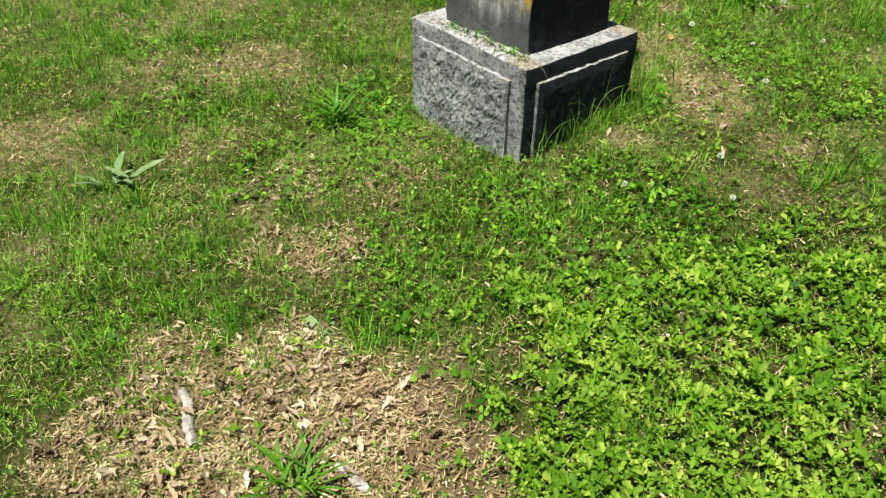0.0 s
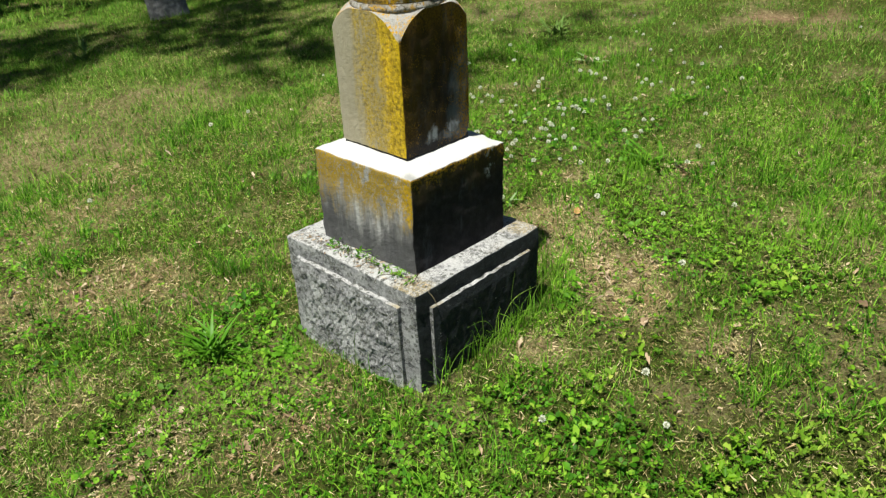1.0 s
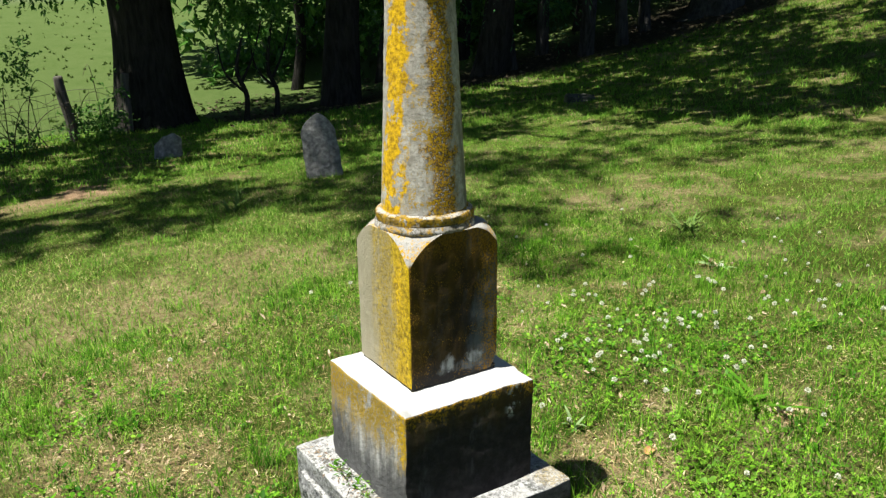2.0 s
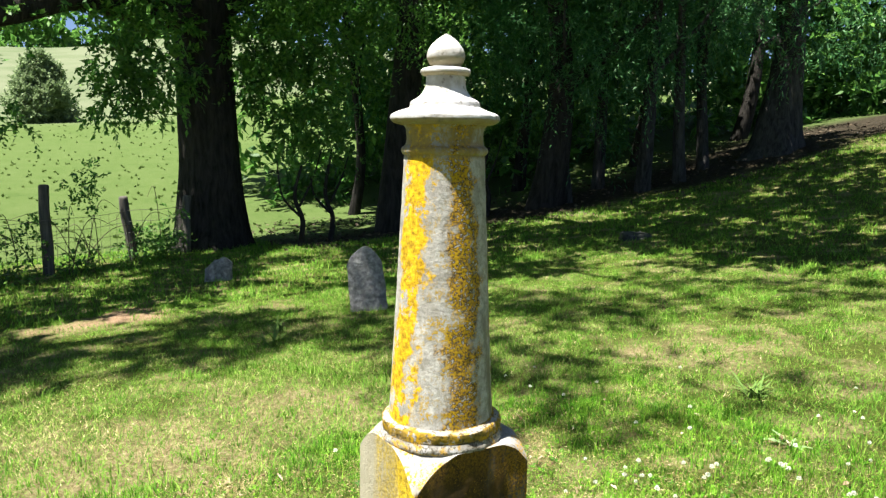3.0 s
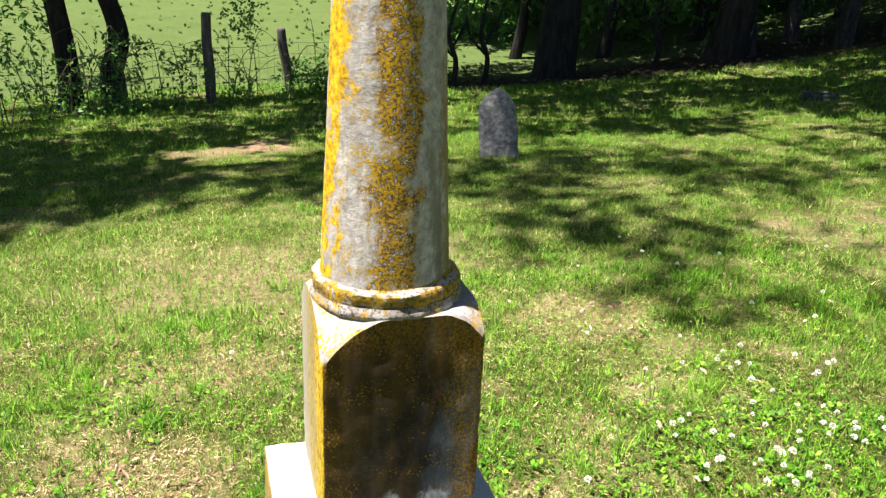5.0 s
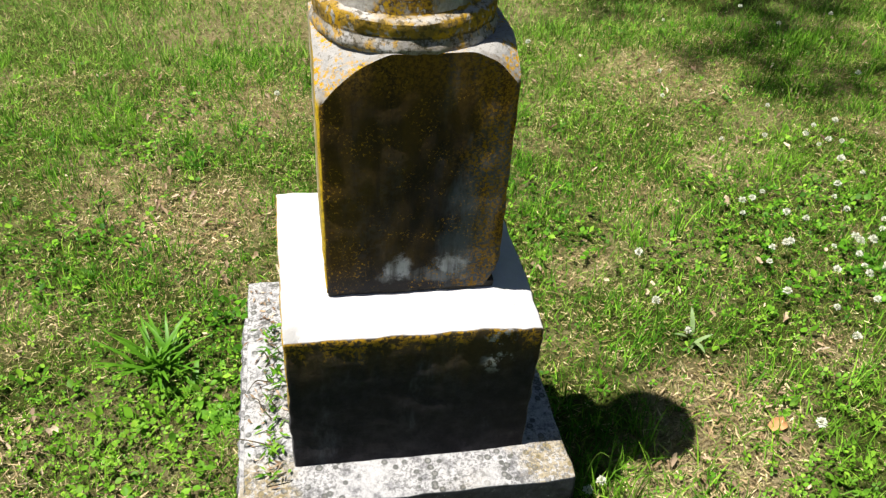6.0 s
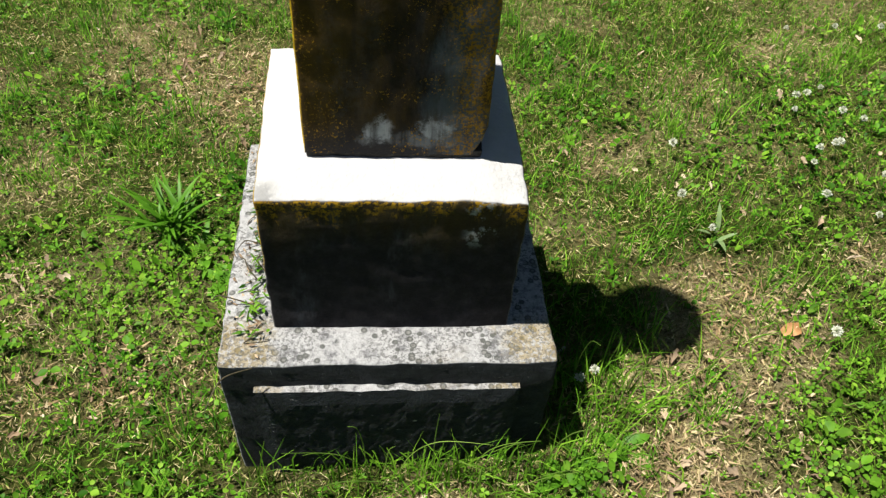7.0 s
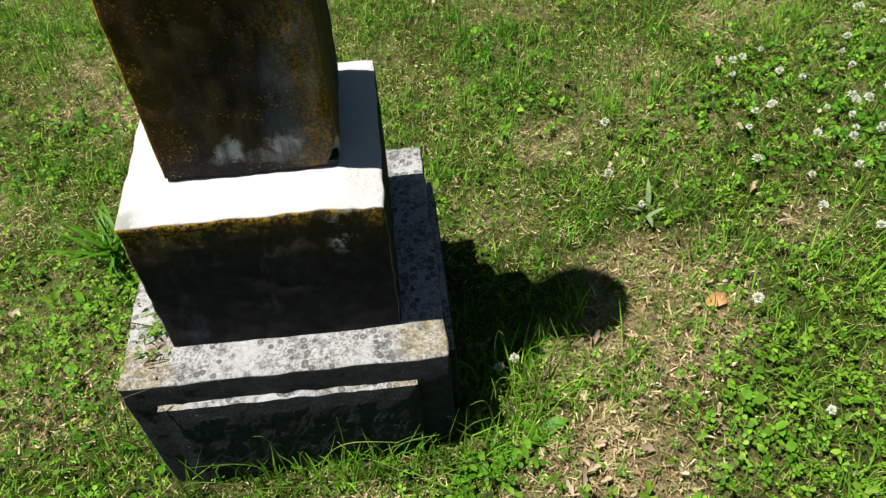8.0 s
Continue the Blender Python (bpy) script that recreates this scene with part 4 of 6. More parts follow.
oak_right = [(3.45, 14.2, 3.6, 0.5, 0.9), (3.5, 14.3, 2.7, 0.42, 0.8), (2.2, 13.9, 3.0, 0.4, 0.9), (2.1, 13.9, 3.8, 0.45, 0.8), (1.9, 13.5, 2.5, 0.35, 0.8), (1.7, 13.5, 4.4, 0.5, 0.8), (3.9, 13.4, 3.6, 0.8, 0.9), (4.2, 13.6, 2.6, 0.8, 0.8), (4.5, 13.4, 1.9, 0.6, 0.6), (4.6, 14.0, 4.0, 1.2, 0.9), (3.9, 13.2, 4.6, 0.8, 0.7)]
oak_limb = [(-1.0, 12.7, 4.9, 0.5, 0.5), (-0.2, 12.9, 5.1, 0.5, 0.5), (0.5, 13.0, 5.2, 0.5, 0.5), (-0.4, 12.6, 4.0, 0.55, 0.5), (0.4, 12.7, 4.2, 0.5, 0.5), (-1.3, 12.4, 3.8, 0.5, 0.6), (-1.2, 12.3, 3.3, 0.3, 1.2), (-0.5, 12.4, 3.5, 0.25, 1.2), (-2.2, 12.2, 4.3, 0.8, 0.5), (-3.0, 12.0, 4.0, 0.8, 0.6)]
shade_rows = []
r0 = np.random.default_rng(21)
for sx in np.arange(-8, 19, 0.8):
    for sy in np.arange(2.0, 18, 0.8):
        px, py = sx + r0.normal() * 0.25, sy + r0.normal() * 0.25
        patch = float(value_noise(px, py, 1.3, 41))
        if px < 1.2:
            chance = 0.9 if 8.1 < py < 9.4 else 0.6 if 9.4 <= py < 10.7 else 0.06 if py > 7.9 else 0.0
        elif px < 6.9:
            chance = 0.0 if py < 6.8 else 0.9 if patch > 0.42 else 0.12
        else:
            chance = (0.92 if patch > 0.38 else 0.35) if py > max(2.2, 6.2 - 1.6 * (px - 6.9)) else 0.0
        if px < -1.2 and 4.6 - 0.3 * px < py < 8.2:
            chance = 0.85
        if py > 11.6:
            chance = 0.05 if px < 4.8 else 0.72 if px < 10.4 else 0.95 if px < 13.2 else 0.88 if px < 15.5 else 0.7
        if math.hypot(px - 0.35, py - 7.45) < 0.8 or math.hypot(px - 2.2, (py - 6.6) * 0.7) < 0.6 or math.hypot(px - 6.1, py - 8.4) < 0.7:
            chance = 0.0
        if r0.random() < chance:
            shade_rows.append((px, py, r0.uniform(0.55, 0.85), r0.uniform(7.0, 10.5)))
# more added clumps, only to shade the second oak's trunk and the flat marker
shade_rows += [(6.4 + 0.5 * k, 13.9 + 0.15 * (k % 2), 0.75, 8.0 + 0.4 * k) for k in range(4)]
shade_rows += [(8.0, 7.75, 0.8, 8.5), (7.6, 8.2, 0.7, 9.5)]
oak_high = canopy([s for s in shade_rows if s[0] < 6.5], 3)
# loose unseen clumps, added to fleck the sunlit turf with shade
FLECKS_NEAR = [(2.05, 3.7, 0.28), (1.75, 3.3, 0.25), (2.5, 4.1, 0.32), (2.42, 3.1, 0.25), (2.45, 3.6, 0.28), (2.2, 4.5, 0.30), (1.86, 2.88, 0.20), (3.0, 3.3, 0.20), (2.52, 2.5, 0.22), (2.15, 2.1, 0.24), (1.9, 2.0, 0.16), (2.1, 1.52, 0.15), (3.2, 1.8, 0.16), (3.9, 1.8, 0.14), (2.65, 3.05, 0.2), (3.55, 2.6, 0.14)]
FLECKS_MORE = [(2.04, 5.48, 0.30), (2.64, 5.24, 0.34), (2.91, 5.12, 0.34), (2.19, 4.3, 0.30), (3.3, 5.3, 0.3), (3.6, 5.51, 0.36), (3.88, 4.65, 0.30), (4.06, 3.98, 0.26), (4.24, 3.64, 0.24), (2.34, 3.04, 0.22), (4.61, 5.08, 0.3), (-1.86, 5.4, 0.3), (-0.84, 5.5, 0.3), (-0.76, 6.4, 0.4), (-1.5, 6.8, 0.45), (-2.1, 6.8, 0.5), (0.1, 5.9, 0.3), (0.6, 6.3, 0.3), (1.07, 6.2, 0.36), (0.61, 5.0, 0.22), (1.72, 6.2, 0.34), (1.67, 5.0, 0.28), (1.2, 5.6, 0.3), (0.4, 5.5, 0.25)]
FLECKS_FAR = [(-1.6, 5.3, 0.5), (-1.3, 5.75, 0.5), (-0.85, 5.75, 0.42), (-0.4, 6.0, 0.4), (0.15, 6.05, 0.35), (-1.7, 6.2, 0.4), (-1.15, 6.4, 0.4), (-2.3, 5.5, 0.6), (-2.7, 6.2, 0.6), (0.75, 5.7, 0.35), (1.5, 5.75, 0.3), (1.85, 5.4, 0.35), (1.7, 9.35, 0.4), (4.0, 5.1, 0.32), (4.1, 4.5, 0.3), (4.6, 4.2, 0.3), (5.2, 4.55, 0.3), (3.6, 4.1, 0.28), (5.4, 6.8, 0.45), (4.9, 7.3, 0.5), (4.6, 8.3, 0.6), (2.9, 5.3, 0.25), (6.2, 4.2, 0.3), (7.2, 7.5, 0.5), (2.4, 4.65, 0.25)]
FLECKS_SIDE = [(6.6, 3.6, 0.4), (5.9, 3.0, 0.3), (6.9, 2.8, 0.4), (5.2, 3.6, 0.25), (6.0, 5.2, 0.4), (7.6, 2.4, 0.4), (0.3, 5.2, 0.32), (0.9, 5.2, 0.3), (1.3, 6.3, 0.35), (0.9, 6.4, 0.35), (1.0, 4.7, 0.25), (2.7, 5.7, 0.35), (3.2, 6.3, 0.4), (-0.3, 5.2, 0.35), (-0.9, 5.1, 0.35), (-1.6, 4.7, 0.3), (-2.3, 4.6, 0.4)]
FLECKS = [(x, y, rad * 1.25, r0.uniform(13.0, 16.0)) for x, y, rad in FLECKS_NEAR + FLECKS_MORE + FLECKS_FAR + FLECKS_SIDE]
# the first four clumps are unseen, added to shade the oak's trunk
oak_leaves = joined(crown([(1.6, 14.4, 6.6, 1.2, 0.6), (0.8, 14.6, 7.6, 1.2, 0.6), (2.0, 14.9, 5.9, 1.0, 0.6), (1.2, 14.2, 6.0, 0.9, 0.6)], 120, 0.6, 9, 0.24, 0.13, 8, 0.2), crown(oak_left, 290, 0.36, 12, 0.13, 0.064, 9, 0.5), crown(oak_right + oak_limb, 210, 0.36, 12, 0.13, 0.064, 1, 0.5), crown(oak_high, 80, 0.6, 9, 0.24, 0.13, 2, 0.2), crown(canopy(FLECKS, 5), 135, 0.34, 9, 0.15, 0.08, 4, 0.2))
oak_boughs = [([(0.0, 0.0, 4.55), (-1.3, -1.2, 4.42), (-2.4, -1.8, 4.48), (-3.35, -2.2, 4.12), (-4.15, -2.4, 3.89), (-5.1, -2.6, 3.75), (-7.0, -2.8, 4.2)], [0.30, 0.24, 0.23, 0.22, 0.21, 0.17, 0.07]),
              # unseen bough, added to carry the clumps that fleck the turf
              ([(0.1, 0, 5.2), (-0.6, -2.5, 8.8), (-1.4, -5.0, 11.2), (-2.8, -7.4, 12.8), (-3.6, -9.6, 13.8), (-4.6, -12.0, 14.2)], [0.2, 0.12, 0.06, 0.04, 0.025, 0.01])]
# upper limbs out of view, added to bear the shading clumps
oak_upper = [([(0.1, 0, 6.0), (-2.6, -2.4, 8.2), (-5.0, -5.0, 9.6), (-7.6, -7.0, 10.2)], [0.24, 0.16, 0.09, 0.03]),
             ([(0.1, 0, 6.4), (0.2, -3.0, 8.6), (-0.6, -6.0, 9.6), (-0.8, -9.5, 10.4)], [0.24, 0.16, 0.09, 0.03]),
             ([(0.2, 0, 6.2), (-3.2, -0.8, 8.4), (-6.5, -2.4, 9.4), (-9.5, -3.6, 9.6)], [0.22, 0.15, 0.08, 0.03]),
             ([(0.1, 0, 4.6), (1.6, -0.8, 5.6), (3.2, -1.6, 6.6)], [0.22, 0.15, 0.05])]
tree("massive dark-barked oak with drooping leaves beside the fence", OX, OY,
     ([(0, 0, -0.3), (0.0, 0, 0.6), (0.02, 0, 2.0), (-0.05, 0, 4.2), (0.1, 0, 6.5), (0.3, 0.2, 9.5)], [0.74, 0.66, 0.59, 0.55, 0.45, 0.28]),
     oak_boughs + oak_upper,
     oak_leaves, BARK, OAK_LEAF, sides=30, flare=0.5)

# second oak
oak2_low = [(5.2, 13.0, 3.8, 0.9, 0.8), (6.2, 12.9, 4.0, 0.8, 0.7), (7.4, 12.8, 3.7, 0.9, 0.8), (8.1, 13.4, 2.9, 0.6, 0.9), (5.6, 13.4, 2.6, 0.55, 0.7), (5.1, 13.8, 1.6, 0.4, 0.8), (6.6, 13.2, 4.8, 1.4, 0.7), (8.4, 14.6, 1.6, 0.5, 0.7)]
tree("dark oak trunk at the edge of the wood", 6.75, 14.0,
     ([(0, 0, -0.3), (0.02, 0, 0.5), (0.15, 0, 2.2), (0.35, 0, 4.5), (0.5, 0.1, 8)], [0.42, 0.40, 0.36, 0.3, 0.16]),
     [([(0.3, 0, 5.4), (-0.8, 0.9, 6.6), (-2.0, 1.0, 7.4)], [0.18, 0.12, 0.04]), ([(0.4, 0, 5.8), (-0.6, -3.0, 8.2), (-1.6, -6.0, 9.2), (-1.8, -9.0, 9.4)], [0.18, 0.13, 0.08, 0.03]), ([(0.3, 0, 5.6), (1.4, -0.4, 6.4), (2.6, -0.8, 7.2)], [0.18, 0.12, 0.04])],
     joined(crown(oak2_low, 90, 0.5, 13, 0.115, 0.042, 11, 0.6), crown(canopy([s for s in shade_rows if 6.5 <= s[0] < 9.5], 6), 80, 0.6, 9, 0.24, 0.13, 12, 0.2)), BARK, OAK_LEAF, sides=24, flare=0.3)

# trees of the wood's edge with hanging, narrow-leaved boughs
WOOD = [  # x, y, radius of the stem, height of the lowest leaves, crown radius, bark, label
    (10.2, 13.2, 0.34, 1.0, 2.0, 0, "dark multi-stemmed tree with hanging narrow leaves"),
    (12.4, 12.2, 0.15, 2.3, 1.8, 1, "slender pale-barked tree at the wood's edge"),
    (12.6, 14.0, 0.14, 2.4, 2.0, 1, "slender pale-barked tree with hanging leaves"),
    (13.45, 12.0, 0.13, 2.5, 1.8, 1, "slender tree with feathery hanging boughs"),
    (9.2, 16.6, 0.14, 2.6, 1.7, 0, "thin dark tree inside the wood"),
    (12.2, 17.0, 0.16, 2.6, 2.2, 0, "thin dark tree inside the wood"),
    (15.6, 15.8, 0.2, 2.6, 2.2, 0, "dark tree deep inside the wood"),
    (19.2, 15.2, 0.2, 2.0, 2.4, 0, "dark tree deep inside the wood"),
    (7.6, 18.5, 0.13, 2.4, 1.8, 0, "thin dark tree inside the wood"),
    (10.75, 12.9, 0.11, 2.3, 1.2, 1, "thin pale stem leaning at the wood's edge"),
    (14.9, 12.6, 0.13, 2.7, 1.7, 1, "slender pale-barked tree on the bank"),
]
for i, (x, y, rad, low, wide, pale, label) in enumerate(WOOD):
    r1 = np.random.default_rng(100 + i)
    g = level(x, y)
    blobs = []
    for _ in range(18 if y < 14 else 15):
        a, d = r1.uniform(0, 2 * math.pi), wide * r1.uniform(0.15, 1.0)
        blobs.append((x + d * math.cos(a), y + d * math.sin(a), g + low + 0.5 + r1.uniform(0, 1) ** 1.1 * 5.0, r1.uniform(0.35, 0.95), r1.uniform(0.7, 1.3)))
    fol = crown(blobs, 70 if y < 13.9 else 40, 0.65, 13, 0.15 if y < 14 else 0.2, 0.032 if y < 14 else 0.07, 200 + i, 0.9)
    mine = [s for s in shade_rows if s[0] >= 9.5 and int(abs(s[0] * 7 + s[1] * 3)) % 4 == i] if i < 4 else []
    if mine:
        fol = joined(fol, crown(canopy(mine, 7 + i), 80, 0.6, 9, 0.24, 0.13, 300 + i, 0.2))
    b = r1.normal(size=4) * 0.15
    tree(label, x, y, ([(0, 0, -0.3), (b[0], b[1], 1.5), (b[0] + b[2], b[1], 3.5), (b[2], b[3], 6.5)], [rad * 1.15, rad, rad * 0.8, rad * 0.4]),
         [([(b[0], b[1], 2.6), (0.7 * wide * math.cos(i), -0.5 * wide, 3.8), (wide * math.cos(i), -0.8 * wide, 4.6)], [rad * 0.5, rad * 0.3, rad * 0.1])],
         fol, PALE_BARK if pale else BARK, WILLOW_LEAF, sides=14, flare=0.25, group="trees at the edge of the wood")

# the broad pale trunk on the bank
blobs = [(15.4 + 0.5 * k, 10.6 + 0.35 * (k % 3), level(16.5, 11) + 2.9 + 0.55 * ((k * 5) % 7), 0.95, 0.8) for k in range(9)]
tree("broad fluted pale trunk on the bank of the wood", 16.9, 12.0,
     ([(-0.1, 0, -0.4), (0, 0, 0.6), (0.22, 0, 2.2), (0.4, 0.1, 4.5), (0.5, 0.2, 8)], [0.64, 0.52, 0.38, 0.32, 0.2]),
     [([(0, 0, 3.6), (-1.2, -0.8, 4.6), (-2.2, -1.4, 5.0)], [0.25, 0.15, 0.05])],
     crown(blobs, 60, 0.65, 13, 0.15, 0.034, 31, 0.9), PALE_BARK, WILLOW_LEAF, sides=34, flare=0.7)

# slim trees at the fence's near end
for x, y, pts, rad, seed, label in (
        (-1.78, 13.0, [(0, 0, -0.2), (-0.05, 0, 0.5), (0.12, 0, 1.2), (-0.12, 0, 2.2), (-0.25, 0, 3.4), (-0.4, 0, 5.2)], [0.21, 0.18, 0.16, 0.14, 0.12, 0.07], 41, "slim crooked tree with a bend beside the fence"),
        (-2.45, 12.6, [(0, 0, -0.2), (0.03, 0, 0.6), (-0.08, 0, 1.8), (-0.3, 0, 3.2), (-0.5, 0, 5.2)], [0.19, 0.16, 0.15, 0.13, 0.07], 42, "slim leaning dark tree beside the fence")):
    low = [(x - 0.9, y - 0.2, 1.6, 0.6, 0.6), (x + 0.6, y - 0.3, 1.95, 0.42, 0.4), (x + 1.05, y - 0.4, 1.85, 0.42, 0.35), (x - 0.5, y, 2.6, 0.6, 0.7), (x + 0.4, y, 2.9, 0.4, 0.6), (x - 1.3, y, 2.3, 0.8, 0.9), (x - 1.5, y, 0.6, 0.6, 0.8), (x - 0.2, y, 3.8, 0.8, 0.6), (x - 1.8, y + 0.3, 3.4, 1.0, 0.9)]
    if seed == 42:
        low = [b for b in low if b[0] < x + 0.2]
    tree(label, x, y, (pts, rad), [([(-0.05, 0, 1.9), (0.4, -0.25, 2.4), (1.15, -0.4, 2.45)], [0.028, 0.02, 0.006])], crown(low, 110, 0.4, 12, 0.12, 0.055, seed, 0.4), BARK, OAK_LEAF, sides=14, flare=0.3, group="slim trees by the fence")

# saplings and brush between the oaks
for x, y, hh, seed in ((4.25, 13.2, 1.6, 51), (5.0, 13.5, 1.9, 52), (8.9, 13.6, 1.6, 53)):
    g = level(x, y)
    tree("bare-stemmed sapling in the dim undergrowth", x, y, ([(0, 0, -0.1), (0.06, 0, 0.5), (-0.1, 0, 1.0), (0.05, 0, hh)], [0.06, 0.05, 0.04, 0.02]),
         [([(0, 0, 0.8), (0.3, 0.1, 1.3), (0.5, 0.1, 1.9)], [0.03, 0.02, 0.01]), ([(0, 0, 0.6), (-0.35, 0, 1.0), (-0.45, 0, 1.7)], [0.03, 0.02, 0.01])],
         crown([(x, y, g + hh + 0.2, 0.5, 0.8), (x + 0.5, y, g + hh, 0.35, 0.8)], 60, 0.35, 10, 0.11, 0.05, seed, 0.4), BARK, OAK_LEAF, sides=10, flare=0.2, name="sapling", category="sapling", group="saplings between the oaks")

# dim brush that closes the wood behind
r2 = np.random.default_rng(61)
blobs = []
for _ in range(190):
    x = r2.uniform(6.5, 34)
    y = 20.5 - 0.18 * x + r2.uniform(0, 6)
    blobs.append((x, y, level(x, y) + r2.uniform(0.3, 9.0), r2.uniform(1.0, 1.8), 0.9))
for _ in range(200):
    x = r2.uniform(4.2, 32)
    y = 17.0 + r2.uniform(0, 11)
    blobs.append((x, y, level(x, y) + r2.uniform(6.5, 11.0), r2.uniform(1.0, 1.6), 0.7))
v, f = crown(blobs, 18, 0.9, 9, 0.44, 0.20, 62, 0.4)
tagged(new("wood_thicket", np_mesh("wood_thicket", v, f, OAK_LEAF)), "dim tangle of leaves deep in the wood", "thicket", kind="stuff")

# dry leaves on the wood's floor, its shade put into their colour
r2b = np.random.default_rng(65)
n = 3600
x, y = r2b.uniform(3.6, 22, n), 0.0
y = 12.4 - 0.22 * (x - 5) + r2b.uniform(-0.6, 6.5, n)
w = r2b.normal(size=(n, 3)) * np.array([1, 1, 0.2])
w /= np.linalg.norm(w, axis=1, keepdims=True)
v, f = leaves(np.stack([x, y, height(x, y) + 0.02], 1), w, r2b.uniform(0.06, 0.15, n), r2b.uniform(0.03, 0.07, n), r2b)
tagged(new("wood_litter", np_mesh("wood_litter", v, f, SHADED_LITTER)), "dry leaves coloured dark on the dim floor of the wood", "leaf litter", kind="stuff")

# brush along the fence
r3 = np.random.default_rng(71)
blobs = []
for _ in range(46):
    s = r3.uniform(-4.5, 2.6)
    x, y = -0.25 + 0.875 * s, 12.67 + 0.485 * s + r3.normal() * 0.25
    blobs.append((x, y, level(x, y) + r3.uniform(0.0, 1) ** 2.2 * 1.0, r3.uniform(0.12, 0.30), 1.0))
blobs += [(0.30, 12.8, level(0.3, 12.8) + 1.45, 0.20, 0.8), (0.50, 12.85, level(0.5, 12.85) + 1.60, 0.20, 0.8), (0.15, 12.8, level(0.15, 12.8) + 1.15, 0.14, 1.0), (0.36, 12.8, level(0.36, 12.8) + 1.05, 0.14, 1.3)]
v, f = crown(blobs, 420, 0.28, 9, 0.085, 0.042, 72, 0.2)
tagged(new("fence_brush", np_mesh("fence_brush", v, f, OAK_LEAF)), "straggling weeds and vine leaves along the fence", "weeds", kind="stuff")
canes = []
for k in range(46):
    s = r3.uniform(-4.5, 2.4)
    x, y = -0.25 + 0.875 * s, 12.67 + 0.485 * s + r3.normal() * 0.2
    g, top, lean = level(x, y), r3.uniform(0.5, 1.35), r3.normal() * 0.5
    canes.append(tube([(x, y, g - 0.05), (x + lean * 0.3, y, g + top * 0.6), (x + lean * 0.8, y, g + top), (x + lean * 1.6, y, g + top * 0.85)], [0.010, 0.008, 0.006, 0.003], 5, 0.0))
v, f = joined(*canes)
tagged(new("brambles", np_mesh("brambles", v, f, DRY_STEM, True)), "bare arching bramble stems along the fence", "brambles", kind="stuff")

# ---- fence ----
fence = thing("wire_fence", "old wire fence on grey weathered wooden posts", "fence")
POSTS = [(-0.25, 12.67, 1.47, 0, 0.085), (1.19, 13.56, 1.16, 7, 0.085), (-3.7, 10.9, 1.2, 2, 0.08), (2.2, 14.0, 1.1, -3, 0.08)]
for x, y, tall, lean, rad in POSTS:
    v, f = tube([(0, 0, -0.4), (0.01, 0, tall * 0.3), (-0.01, 0, tall * 0.7), (0, 0, tall - 0.01), (0.0, 0, tall)], [rad, rad * 1.03, rad, rad * 0.97, 0.01], 12, 0.10, x)
    ob = part("post", np_mesh("post", v, f, POST, True), fence)
    ob.matrix_local = pose(x, y, level(x, y), 0, -lean, 0)
line = sorted(POSTS)
for k, hh in enumerate((0.15, 0.33, 0.52, 0.72, 0.92)):
    pts = []
    for (xa, ya, *_), (xb, yb, *_) in zip(line, line[1:]):
        for s in (0, 0.5):
            x, y = xa + (xb - xa) * s, ya + (yb - ya) * s
            pts.append((x, y - 0.09, level(x, y) + hh - (0.03 if s else 0)))
    x, y = line[-1][:2]
    pts.append((x, y - 0.09, level(x, y) + hh))
    v, f = tube(pts, [0.004] * len(pts), 5, 0)
    part("wire", np_mesh("wire", v, f, WIRE), fence)

for (xa, ya, *_), (xb, yb, *_) in zip(line, line[1:]):
    steps = int(math.hypot(xb - xa, yb - ya) / 0.16)
    for q in range(1, steps):
        x, y = xa + (xb - xa) * q / steps, ya + (yb - ya) * q / steps
        g = level(x, y)
        v, f = tube([(x, y - 0.09, g + 0.13), (x + 0.012 * math.sin(q * 2.1), y - 0.09, g + 0.5), (x, y - 0.09, g + 0.89)], [0.0025] * 3, 4, 0)
        part("wire_stay", np_mesh("wire_stay", v, f, WIRE), fence)

# ---- beyond the fence: cedars on the pasture and woods on the ridge ----
for x, y, tall, wide, seed in ((1.5, 58.6, 4.6, 2.6, 81), (-4.8, 57.5, 2.6, 1.7, 82), (-9.5, 60, 3.6, 2.2, 84)):
    g = level(x, y)
    r4 = np.random.default_rng(seed)
    blobs = []
    for _ in range(60):
        hgt = r4.uniform(0.05, 0.92)
        ring = wide * (1 - hgt) ** 0.6 * 0.85 * math.sqrt(r4.uniform(0.1, 1))
        a = r4.uniform(0, 2 * math.pi)
        blobs.append((x + ring * math.cos(a), y + ring * math.sin(a), g + tall * hgt, r4.uniform(0.4, 0.7), 0.9))
    tree("dense round-topped cedar standing alone in the pasture", x, y, ([(0, 0, -0.2), (0, 0, tall * 0.5), (0, 0, tall * 0.9)], [0.16, 0.1, 0.03]), [],
         crown(blobs, 300, 0.4, 8, 0.24, 0.12, seed, 0.0), BARK, BUSH_LEAF, sides=8, flare=0.2, name="cedar_bush", category="bush", group="cedars on the pasture")
blobs = []
r5 = np.random.default_rng(91)
for _ in range(150):
    x = r5.uniform(-90, 60)
    y = 165 + r5.uniform(0, 25)
    blobs.append((x, y, level(x, y) + r5.uniform(0.5, 12), r5.uniform(2.0, 3.6), 0.9))
v, f = crown(blobs, 2.5, 1.5, 8, 1.8, 1.1, 92, 0.1)
tagged(new("ridge_woods", np_mesh("ridge_woods", v, f, OAK_LEAF)), "far dark woods along the ridge of the pasture", "woods", kind="stuff")
r6 = np.random.default_rng(95)
n = 1700
